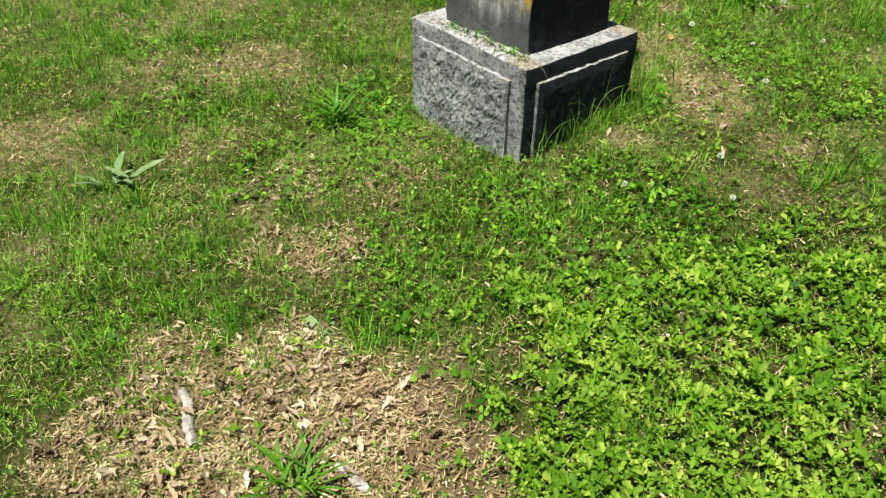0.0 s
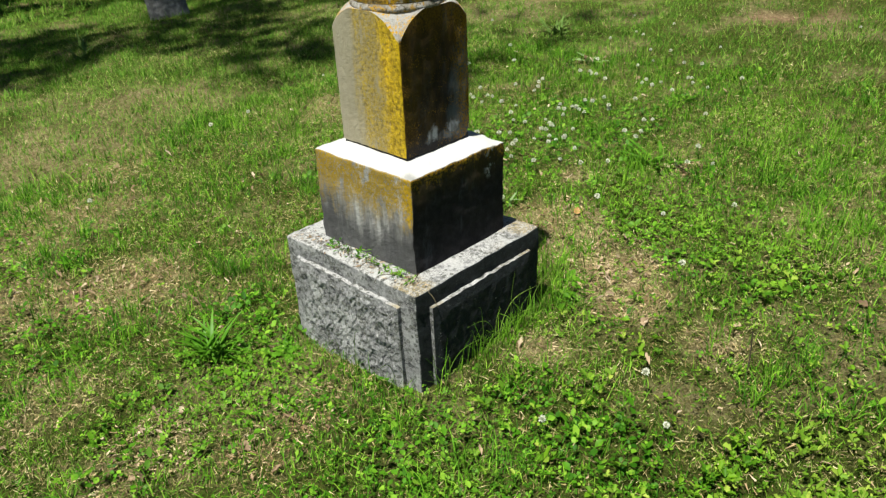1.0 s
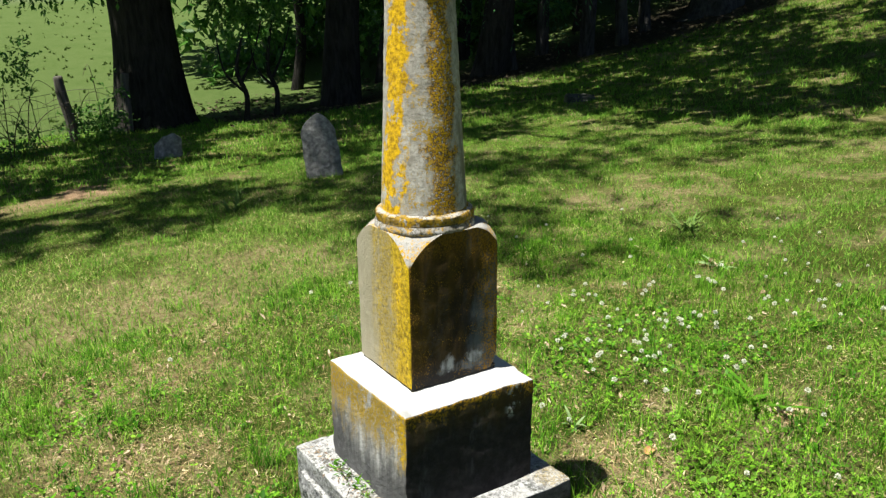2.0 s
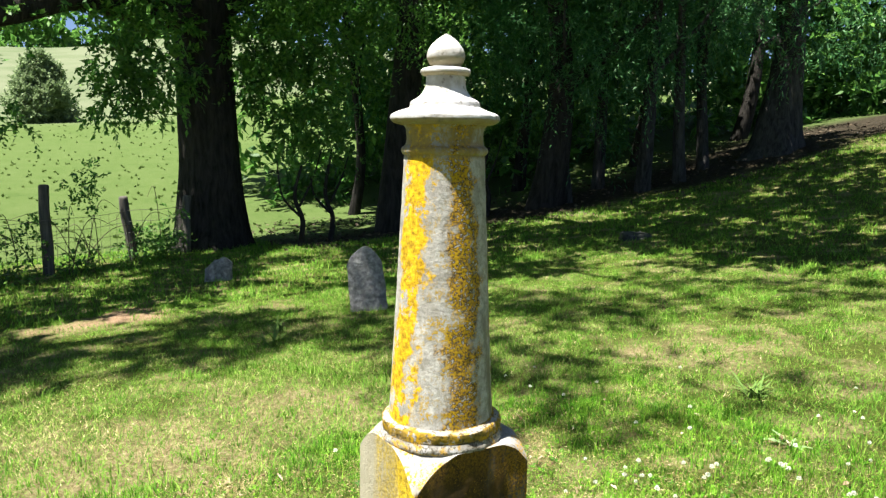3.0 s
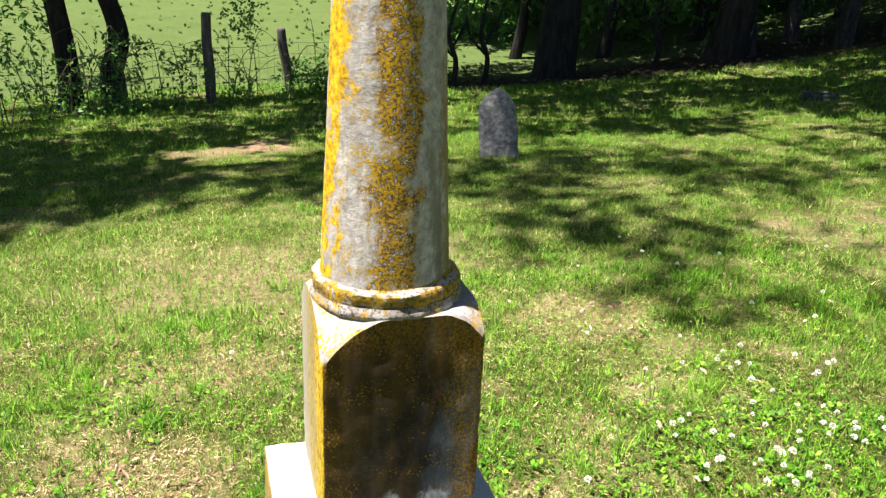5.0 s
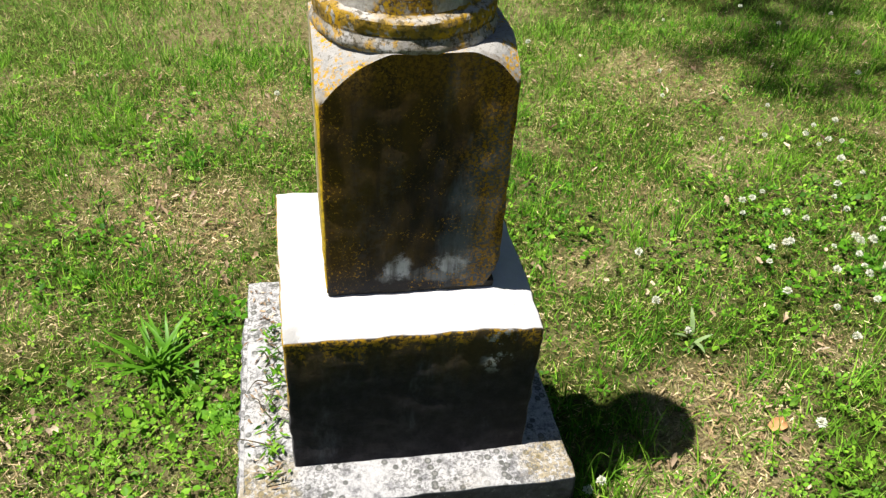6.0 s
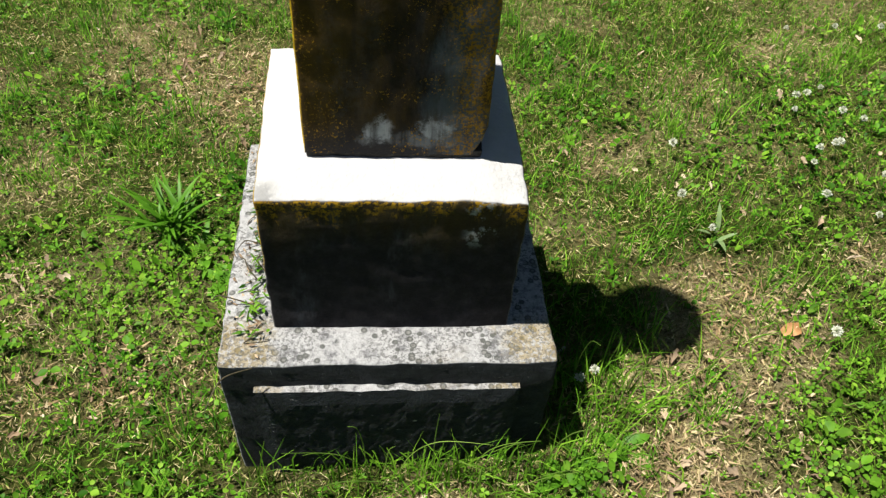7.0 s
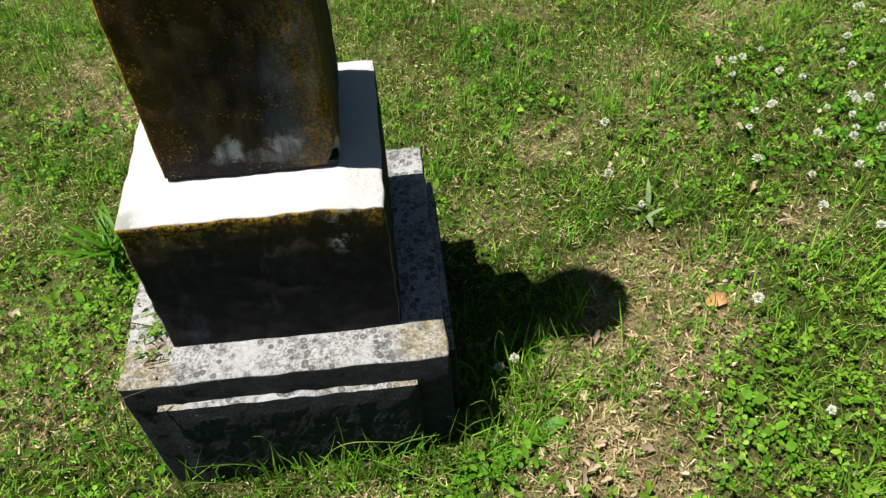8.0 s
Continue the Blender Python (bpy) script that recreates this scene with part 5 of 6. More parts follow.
tx, ty = r6.uniform(-14, 22, n), 15.5 + 46 * r6.random(n) ** 1.2
k = 6
at = np.repeat(np.stack([tx, ty, height(tx, ty) - 0.02], 1), k, 0)
w = np.stack([r6.normal(size=n * k) * 0.6, r6.normal(size=n * k) * 0.6, np.ones(n * k)], 1)
w /= np.linalg.norm(w, axis=1, keepdims=True)
v, f = leaves(at, w, r6.uniform(0.05, 0.15, n * k), r6.uniform(0.04, 0.09, n * k), r6)
tagged(new("pasture_tufts", np_mesh("pasture_tufts", v, f, PASTURE_TUFT)), "scattered coarse tufts on the bright pasture", "grass", kind="stuff")

# ---- turf ----
r7 = np.random.default_rng(111)


def outside_base(x, y, margin=0.0):
    return np.maximum(np.abs(x), np.abs(y)) > 0.275 + 0.012 + margin


def scatter(area, density, chance):
    """Random places in the box (x0, x1, y0, y1), kept by chance(x, y) in 0..1; none under the base."""
    x0, x1, y0, y1 = area
    n = int((x1 - x0) * (y1 - y0) * density)
    x, y = r7.uniform(x0, x1, n), r7.uniform(y0, y1, n)
    keep = (r7.random(n) < chance(x, y)) & outside_base(x, y)
    return x[keep], y[keep]


def blades(x, y, length, width, lean, bend, sink=0.004, slim=False):
    """Grass blades of three triangles each, or one where slim; lean: how far they lie over, bend: how far the tip droops."""
    n = len(x)
    a = r7.uniform(0, 2 * math.pi, n)
    d = np.stack([np.cos(a), np.sin(a), np.zeros(n)], 1)
    s = np.stack([-np.sin(a), np.cos(a), np.zeros(n)], 1) * (np.asarray(width) / 2).reshape(-1, 1)
    turn = r7.uniform(-0.8, 0.8, n)
    s = s * np.cos(turn)[:, None] + d * (np.sin(turn) * np.asarray(width) / 2)[:, None]
    L, lean, bend = (np.asarray(q).reshape(-1, 1) * np.ones((n, 1)) for q in (length, lean, bend))
    up = np.array([0, 0, 1.0])
    p0 = np.stack([x, y, height(x, y) - sink], 1)
    w1 = d * np.sin(lean) + up * np.cos(lean)
    p1 = p0 + w1 * L * 0.55
    w2 = d * np.sin(lean + bend) + up * np.cos(lean + bend)
    p2 = p1 + w2 * L * 0.45
    p2[:, 2] = np.maximum(p2[:, 2], p0[:, 2] + 0.003)
    if slim:
        return np.stack([p0 - s, p0 + s, p2], 1).reshape(-1, 3), np.arange(3 * n).reshape(-1, 3)
    v = np.stack([p0 - s, p0 + s, p1 - s * 0.8, p1 + s * 0.8, p2], 1).reshape(-1, 3)
    k = np.arange(n).reshape(-1, 1) * 5
    f = (k + np.array([[0, 1, 3, 0, 3, 2, 2, 3, 4]])).reshape(-1, 3)
    return v, f


def stuff(name, mesh_data, material, label, category):
    v, f = mesh_data
    return tagged(new(name, np_mesh(name, v, f, material)), label, category, kind="stuff")


def tuft(x, y):
    return 0.25 + 0.75 * np.clip((value_noise(x, y, 0.16, 8) * 0.6 + value_noise(x, y, 0.55, 9) * 0.5 - 0.30) / 0.35, 0, 1)


def dry(x, y):
    """How worn and straw-coloured the turf is: most behind the grave, in patches elsewhere."""
    worn_out = np.clip((2.2 - x) / 1.4, 0, 1) * np.clip((y - 0.3) * 1.6, 0, 1) * np.clip((5.4 - y) / 1.2, 0, 1)
    patch = np.clip((0.55 * value_noise(x, y, 0.45, 61) + 0.45 * value_noise(x, y, 1.3, 62) - 0.40) / 0.22, 0, 1)
    far_patch = patch * (0.32 + 0.50 * np.clip((y - 1.8) / 1.2, 0, 1)) * np.clip((6.5 - y) / 1.5, 0, 1)
    return np.clip(worn_out * (0.30 + 0.50 * patch) + far_patch, 0, 1)


def poor(x, y):
    """How thin the sward is: bare spots, soil and the leafy ground cover."""
    return np.clip(1 - 0.58 * blotch(x, y, BARE_SPOTS) - blotch(x, y, SOIL_SPOTS) - 0.45 * blotch(x, y, BROAD_SPOTS) - 0.35 * blotch(x, y, LUSH_SPOTS) - 0.22 * dry(x, y), 0.03, 1)


NEAR = (-2.7, 2.9, -1.95, 2.6)
x, y = scatter(NEAR, 12000, lambda x, y: (0.35 + 0.65 * poor(x, y)) * (0.55 + 0.45 * value_noise(x, y, 0.10, 81)))
n = len(x)
stuff("grass", blades(x, y, r7.uniform(0.010, 0.034, n), r7.uniform(0.0016, 0.0032, n), r7.uniform(0.2, 1.35, n), r7.uniform(0.0, 0.8, n), slim=True), SWARD, "dense low sward of mown grass", "grass")
x, y = scatter(NEAR, 5300, lambda x, y: tuft(x, y) * poor(x, y))
n = len(x)
tall = 0.6 + 0.8 * value_noise(x, y, 0.3, 12)
stuff("grass", blades(x, y, tall * r7.uniform(0.022, 0.062, n), r7.uniform(0.0020, 0.0040, n), r7.uniform(0.05, 1.1, n), r7.uniform(0.1, 1.1, n)), GRASS, "short uneven green grass blades", "grass")
x, y = scatter(NEAR, 4600, lambda x, y: np.clip(0.06 + 0.75 * dry(x, y), 0, 1) * (1 - blotch(x, y, SOIL_SPOTS)) * (1 - 0.8 * blotch(x, y, BROAD_SPOTS)))
n = len(x)
stuff("grass", blades(x, y, r7.uniform(0.018, 0.055, n), r7.uniform(0.0020, 0.0036, n), r7.uniform(0.2, 1.3, n), r7.uniform(0.1, 0.9, n), slim=True), FADED, "faded yellowish grass blades in worn turf", "grass")
past = lambda x, y: np.clip(np.maximum(y - 2.2, x - 2.6) * 3, 0, 1)
x, y = scatter((-4.5, 7.5, 1.2, 8.0), 3600, lambda x, y: tuft(x, y) * poor(x, y) * past(x, y))
n = len(x)
stuff("grass", blades(x, y, r7.uniform(0.025, 0.075, n), r7.uniform(0.004, 0.0075, n), r7.uniform(0.15, 1.2, n), r7.uniform(0.1, 1.0, n), slim=True), FAR_GRASS, "short grass in dappled shade", "grass")
x, y = scatter((-4.5, 7.5, -1.2, 7.0), 3400, lambda x, y: np.clip(0.06 + 0.95 * dry(x, y), 0, 1) * past(x, y) * (1 - blotch(x, y, SOIL_SPOTS)))
n = len(x)
stuff("grass", blades(x, y, r7.uniform(0.022, 0.070, n), r7.uniform(0.0035, 0.0065, n), r7.uniform(0.2, 1.3, n), r7.uniform(0.1, 0.9, n), slim=True), FADED, "faded yellowish grass in the farther turf", "grass")
x, y = scatter((2.8, 7.5, -1.5, 1.3), 3000, lambda x, y: tuft(x, y) * poor(x, y))
n = len(x)
stuff("grass", blades(x, y, r7.uniform(0.025, 0.080, n), r7.uniform(0.004, 0.0075, n), r7.uniform(0.1, 1.1, n), r7.uniform(0.1, 1.0, n), slim=True), FAR_GRASS, "short sunlit grass beyond the grave", "grass")
x, y = scatter((-8, 20, 3.0, 15.5), 640, lambda x, y: tuft(x, y) * poor(x, y) * (np.maximum(y - 7.6, x - 7) > 0) * ((x < 4) | (y < 12.8 - 0.22 * (x - 5))))
n = len(x)
stuff("grass", blades(x, y, r7.uniform(0.05, 0.13, n), r7.uniform(0.010, 0.018, n), r7.uniform(0.05, 1.0, n), r7.uniform(0.1, 0.9, n), slim=True), FAR_GRASS, "shaded grass towards the trees", "grass")
# the mown grass goes on round about
rim = lambda x, y: np.where((x > -2.5) & (x < 7.4) & (y > -1.8), 0.0, np.where((x > -4.5) & (y > 2.5), 0.0, 1.0)) * np.clip((9.5 - np.hypot(x, y)) / 4, 0, 1)
x, y = scatter((-9, 9, -9, 4), 1500, lambda x, y: tuft(x, y) * rim(x, y))
n = len(x)
stuff("grass", blades(x, y, r7.uniform(0.03, 0.08, n), r7.uniform(0.006, 0.012, n), r7.uniform(0.15, 1.2, n), r7.uniform(0.1, 1.0, n), slim=True), FAR_GRASS, "mown grass round about the grave", "grass")
x, y = scatter((-9, 9, -9, 4), 500, lambda x, y: (0.2 + 0.8 * dry(x, y)) * rim(x, y))
n = len(x)
stuff("grass", blades(x, y, r7.uniform(0.03, 0.07, n), r7.uniform(0.005, 0.010, n), r7.uniform(0.3, 1.4, n), r7.uniform(0.1, 0.9, n), slim=True), FADED, "faded mown grass round about the grave", "grass")


def tufts(area, density, chance, per, length, width, spread):
    """Clumps of longer blades that lean outwards."""
    x, y = scatter(area, density, chance)
    n = len(x)
    size = np.repeat(r7.uniform(0.6, 1.3, n), per)
    ox, oy = r7.normal(size=n * per) * spread, r7.normal(size=n * per) * spread
    x, y = np.repeat(x, per) + ox, np.repeat(y, per) + oy
    ok = outside_base(x, y)
    x, y, size = x[ok], y[ok], size[ok]
    n = len(x)
    return blades(x, y, size * r7.uniform(*length, n), r7.uniform(*width, n), r7.uniform(0.0, 0.8, n), r7.uniform(0.2, 1.2, n))


stuff("grass_tufts", tufts(NEAR, 170, lambda x, y: np.clip((value_noise(x, y, 0.35, 31) - 0.35) * 3, 0.05, 1) * poor(x, y), 18, (0.04, 0.11), (0.0022, 0.0042), 0.020), GRASS, "longer tufts of green grass", "grass")
stuff("grass_tufts", tufts((0.40, 1.0, -0.25, 0.35), 150, lambda x, y: np.clip((value_noise(x, y, 0.14, 32) - 0.3) * 3, 0.05, 1), 12, (0.05, 0.11), (0.0022, 0.0040), 0.022), GRASS, "longer ragged grass beside the base", "grass")
stuff("grass_tufts", tufts((-4, 7.5, 2.0, 8), 26, lambda x, y: np.clip((value_noise(x, y, 0.7, 33) - 0.35) * 3, 0.05, 1), 16, (0.05, 0.11), (0.004, 0.007), 0.035), FAR_GRASS, "longer tufts in the farther turf", "grass")

# dry thatch lying between the blades
x, y = scatter(NEAR, 8200, lambda x, y: np.clip(0.08 + 0.35 * dry(x, y) + 0.26 * value_noise(x, y, 0.35, 14) + 0.8 * blotch(x, y, BARE_SPOTS), 0, 1) * (1 - 0.6 * blotch(x, y, BROAD_SPOTS)))
n = len(x)
stuff("thatch", blades(x, y, r7.uniform(0.008, 0.040, n), r7.uniform(0.0009, 0.0020, n), r7.uniform(0.8, 1.55, n), r7.uniform(-0.6, 0.6, n), -0.002, True), STRAW, "dry straw-coloured thatch lying in the turf", "thatch")
x, y = scatter((-4.5, 7.5, -1.2, 7.0), 2600, lambda x, y: (0.3 + 0.7 * value_noise(x, y, 0.8, 15)) * (0.10 + 0.65 * dry(x, y)) * (np.maximum(y - 2.3, x - 2.6) > 0))
n = len(x)
stuff("thatch", blades(x, y, r7.uniform(0.020, 0.055, n), r7.uniform(0.0030, 0.0055, n), r7.uniform(0.8, 1.5, n), r7.uniform(-0.4, 0.6, n), -0.002, True), CLIPPING, "dry thatch in the farther turf", "thatch")


def clippings(x, y, length, width):
    """Dead bits of grass, one sliver each, lying any way on the ground."""
    n = len(x)
    a, tilt, lift = r7.uniform(0, 2 * math.pi, n), r7.normal(size=n) * 0.22, r7.uniform(0.001, 0.014, n)
    d = np.stack([np.cos(a), np.sin(a), tilt], 1) * np.asarray(length).reshape(-1, 1)
    s = np.stack([-np.sin(a), np.cos(a), r7.normal(size=n) * 0.5], 1) * np.asarray(width).reshape(-1, 1)
    p = np.stack([x, y, height(x, y) + lift + np.abs(tilt) * length * 0.5], 1)
    return np.stack([p - d * 0.5 - s * 0.5, p - d * 0.5 + s * 0.5, p + d * 0.5], 1).reshape(-1, 3), np.arange(3 * n).reshape(-1, 3)


x, y = scatter((-2.2, 2.4, -1.7, 2.4), 10000, lambda x, y: np.clip(0.20 + 0.5 * value_noise(x, y, 0.12, 51) + 0.4 * blotch(x, y, BARE_SPOTS) - 0.55 * blotch(x, y, BROAD_SPOTS) - 0.35 * blotch(x, y, LUSH_SPOTS), 0.1, 1))
n = len(x)
stuff("grass_clippings", clippings(x, y, r7.uniform(0.006, 0.026, n), r7.uniform(0.0012, 0.0034, n)), CLIPPING, "dry brown and straw-coloured clippings between the blades", "clippings")


def leaflets(x, y, z, size, spread, lift, count, shape, folded=0.10):
    """Small compound leaves: count rounded leaflets round each point, at height z over the ground."""
    n = len(x)
    turn = r7.uniform(0, 2 * math.pi, n)
    tilt_a, tilt = r7.uniform(0, 2 * math.pi, n), r7.uniform(0, 1.1, n)
    centre = np.stack([x, y, height(x, y) + z], 1)
    vs, fs = [], []
    for q in range(count):
        a = turn + q * spread
        d = np.stack([np.cos(a), np.sin(a), np.zeros(n)], 1)
        d[:, 2] = lift + np.sin(a - tilt_a) * tilt + r7.normal(size=n) * 0.12
        s = np.stack([-np.sin(a), np.cos(a), np.zeros(n)], 1)
        s[:, 2] = np.cos(a - tilt_a) * tilt
        L = np.asarray(size).reshape(-1, 1)
        fold = np.array([0, 0, 1.0]) * L * folded
        ring = [centre + d * L * 0.08] + [centre + d * L * u + s * L * w + (fold if w else 0) for u, w in shape]
        vs.append(np.stack(ring, 1))
    k = len(shape) + 1
    v = np.concatenate(vs).reshape(-1, 3)
    first = np.arange(n * count).reshape(-1, 1) * k
    tri = np.array([[0, i, i + 1] for i in range(1, k - 1)]).reshape(1, -1)
    return v, (first + tri).reshape(-1, 3)


ROUND = [(0.45, 0.36), (0.85, 0.36), (1.0, 0.0), (0.85, -0.36), (0.45, -0.36)]
LOBED = [(0.38, 0.38), (0.60, 0.24), (0.86, 0.32), (1.15, 0.0), (0.86, -0.32), (0.60, -0.24), (0.38, -0.38)]
x, y = scatter(NEAR, 2500, lambda x, y: np.clip(0.26 * np.clip((value_noise(x, y, 0.4, 21) - 0.50) * 4, 0, 1) + 0.05 + 0.8 * blotch(x, y, LUSH_SPOTS), 0, 1) * (1 - 0.8 * blotch(x, y, BARE_SPOTS)))
n = len(x)
stuff("clover_leaves", leaflets(x, y, r7.uniform(0.008, 0.040, n), 0.0045 + 0.0085 * r7.random(n) ** 1.8, 2 * math.pi / 3, 0.1, 3, ROUND), TREFOIL, "green three-part clover leaves in the turf", "clover")
x, y = scatter((-1.8, 1.0, -2.0, -0.4), 8600, lambda x, y: np.clip(blotch(x, y, BROAD_SPOTS, 1.5) + 0.04, 0, 1) * np.clip(1.02 - 1.2 * blotch(x, y, SOIL_SPOTS, 1.2), 0.02, 1) * np.clip((value_noise(x, y, 0.07, 23) + 0.7 * value_noise(x, y, 0.2, 24) - 0.30) * 2.0, 0.35, 1))
n = len(x)
stuff("ground_cover", leaflets(x, y, 0.004 + 0.050 * value_noise(x, y, 0.06, 27) * r7.uniform(0.3, 1.3, n), 0.005 + 0.016 * r7.random(n) ** 2.0, 1.7, 0.45, 3, LOBED, 0.28), BROAD, "bright green lobed strawberry-like ground cover leaves", "ground cover")
x, y = scatter(NEAR, 420, lambda x, y: np.clip(0.12 + 0.8 * blotch(x, y, LUSH_SPOTS) + 0.4 * np.clip((value_noise(x, y, 0.5, 25) - 0.5) * 4, 0, 1), 0, 1) * (1 - 0.6 * blotch(x, y, BARE_SPOTS)))
n = len(x)
stuff("lawn_weeds", leaflets(x, y, r7.uniform(0.006, 0.030, n), 0.006 + 0.011 * r7.random(n) ** 1.6, 1.25, 0.25, 4, [(0.4, 0.16), (0.75, 0.20), (1.0, 0.0), (0.75, -0.20), (0.4, -0.16)]), TREFOIL, "small leafy lawn weeds", "weeds")
x, y = scatter(NEAR, 1500, lambda x, y: np.clip(0.75 * blotch(x, y, LUSH_SPOTS, 1.2) * np.clip((value_noise(x, y, 0.13, 71) - 0.35) * 4, 0, 1) + 0.015, 0, 1) * (1 - 0.8 * blotch(x, y, BARE_SPOTS)))
n = len(x)
stuff("leafy_weeds", leaflets(x, y, r7.uniform(0.008, 0.040, n), 0.009 + 0.016 * r7.random(n) ** 1.3, 2.3, 0.15, 2, [(0.25, 0.22), (0.55, 0.40), (0.85, 0.26), (1.1, 0.0), (0.85, -0.26), (0.55, -0.40), (0.25, -0.22)]), TREFOIL, "broad-leaved low weeds crowding in the turf", "weeds")
# worn grass and dead bits under the ground cover
x, y = scatter((-1.8, 1.0, -2.0, -0.4), 11000, lambda x, y: np.clip(blotch(x, y, BROAD_SPOTS, 1.5), 0, 1) * (0.4 + 0.6 * value_noise(x, y, 0.08, 91)))
n = len(x)
stuff("grass", blades(x, y, r7.uniform(0.014, 0.045, n), r7.uniform(0.0018, 0.0034, n), r7.uniform(0.2, 1.3, n), r7.uniform(0.0, 0.8, n), slim=True), FADED, "thin faded grass among the ground cover", "grass")
x, y = scatter((-2.4, 2.4, -1.8, 2.4), 26000, lambda x, y: np.clip(0.9 * blotch(x, y, LITTER_SPOTS, 0.9) + 0.34 * blotch(x, y, BARE_SPOTS) + 0.8 * blotch(x, y, SOIL_SPOTS, 1.1) + 0.22 * blotch(x, y, BROAD_SPOTS), 0, 1) * (0.35 + 0.65 * value_noise(x, y, 0.09, 92)))
n = len(x)
stuff("dry_debris", clippings(x, y, 0.005 + 0.030 * r7.random(n) ** 2, r7.uniform(0.0015, 0.0055, n)), DEBRIS, "bleached scraps of leaf and straw on bare ground", "debris")
# fallen leaves
x, y = scatter(NEAR, 6500, lambda x, y: np.clip(0.006 + 0.02 * dry(x, y) + 0.8 * blotch(x, y, LITTER_SPOTS, 0.8) + 0.07 * blotch(x, y, BARE_SPOTS), 0, 1))
n = len(x)
stuff("leaf_litter", leaflets(x, y, r7.uniform(0.002, 0.016, n), 0.005 + 0.030 * r7.random(n) ** 3.0, 3.0, 0.15, 1, [(0.25, 0.12), (0.5, 0.24), (0.62, 0.14), (0.8, 0.20), (1.0, 0.02), (0.9, -0.12), (0.66, -0.10), (0.5, -0.24), (0.25, -0.14)], 0.3), LITTER, "curled brown fallen leaves on bare ground", "leaf litter")

# ---- plants and small things about the grave ----


def leaf_blade(length, width, lift, droop, seed, wave=0.06):
    """A long weed leaf with a folded midrib, growing from the origin along +x."""
    rr = np.random.default_rng(seed)
    bm = bmesh.new()
    rows = []
    n = 9
    for i in range(n + 1):
        t = i / n
        a = lift - droop * t * t
        px = length * t * math.cos(a * (1 - 0.3 * t))
        pz = length * (math.sin(lift) * t - droop * 0.5 * t * t)
        half = width / 2 * (math.sin(math.pi * min(1, t * 0.88 + 0.12)) ** 0.75 + 0.06)
        w = wave * width * rr.normal()
        rows.append([bm.verts.new((px, -half, pz + 0.22 * half + w)), bm.verts.new((px, 0, pz)), bm.verts.new((px, half, pz + 0.22 * half - w))])
    for a, b in zip(rows, rows[1:]):
        for k in range(2):
            bm.faces.new((a[k], a[k + 1], b[k + 1], b[k]))
    return bm


def rosette(x, y, count, length, width, lift, material, label, seed, category="weed"):
    t = thing("weed", label, category, at=(x, y, level(x, y)))
    rr = np.random.default_rng(seed)
    for k in range(count):
        s = rr.uniform(0.55, 1.1)
        me = bm_mesh("leaf", leaf_blade(length * s, width * s, min(1.42, lift * rr.uniform(0.75, 1.3)), rr.uniform(0.15, 0.8), seed * 50 + k), material)
        ob = part("leaf", me, t)
        ob.matrix_local = pose(rr.normal() * 0.16 * length, rr.normal() * 0.16 * length, -0.005, 0, 0, 360 * k / count + rr.uniform(-18, 18))
    return t


rosette(-0.52, 0.40, 44, 0.150, 0.0105, 1.40, DOCK, "upright dock-like weed with long green leaves beside the base", 1)
rosette(-0.44, 0.33, 9, 0.11, 0.018, 0.55, DOCK, "smaller long-leaved weed in the turf", 2)
rosette(1.41, -0.06, 11, 0.17, 0.019, 0.75, DOCK, "spreading green long-leaved weed among the clover", 3)
rosette(-1.31, 0.56, 7, 0.15, 0.026, 1.0, PALE_LEAF, "pale grey-green weed with upright narrow leaves", 4)
rosette(3.25, 1.72, 34, 0.19, 0.013, 0.95, STEM, "dark green tuft of long leaves in the grass", 5)
# the next two take the darker stem green in place of shade
rosette(1.13, 4.96, 12, 0.20, 0.020, 1.1, STEM, "upright weed in dappled shade, shade put into its leaf colour", 6)
rosette(1.38, 5.55, 12, 0.20, 0.020, 1.1, STEM, "upright weed in dappled shade, shade put into its leaf colour", 7)
rosette(0.80, 0.28, 4, 0.09, 0.016, 1.3, PALE_LEAF, "small pale upright weed in the turf", 8)
rosette(-1.50, -0.86, 42, 0.13, 0.006, 1.15, DOCK, "grassy dark green clump on bare leafy ground", 9)
rosette(-1.22, -0.50, 5, 0.07, 0.035, 0.4, PALE_LEAF, "low broad pale leaf among dry litter", 10)
rosette(2.75, 1.1, 8, 0.12, 0.028, 0.6, PALE_LEAF, "pale leafy weed in the grass", 11)
rosette(0.33, -0.34, 9, 0.07, 0.030, 0.6, DOCK, "leafy weed at the foot of the base", 12)
rosette(0.44, -0.30, 7, 0.055, 0.026, 0.6, DOCK, "leafy weed at the foot of the base", 13)
rosette(-0.36, 0.22, 8, 0.06, 0.03, 0.5, DOCK, "leafy weed against the base", 14)

# white clover in flower: a stalk and a head of many small petals


def clover_flower(tall, size, seed):
    rr = np.random.default_rng(seed)
    stalk = tube([(0, 0, -0.01), (0.15 * tall * rr.normal() * 0.3, 0.05 * tall, tall * 0.55), (0, 0, tall)], [0.0010, 0.0009, 0.0009], 5, 0)
    n = 64
    k = np.arange(n) + 0.5
    ph, th = np.arccos(1 - 1.7 * k / n), math.pi * (1 + 5 ** 0.5) * k
    d = np.stack([np.cos(th) * np.sin(ph), np.sin(th) * np.sin(ph), np.cos(ph)], 1)
    way = d + rr.normal(size=(n, 3)) * 0.25 + np.array([0, 0, 0.35])
    way /= np.linalg.norm(way, axis=1, keepdims=True)
    head = leaves(np.array([0, 0, tall]) + d * size * 0.35, way, size * rr.uniform(0.6, 0.95, n), np.full(n, size * 0.42), rr, 0.5)
    return stalk, head


kinds = []
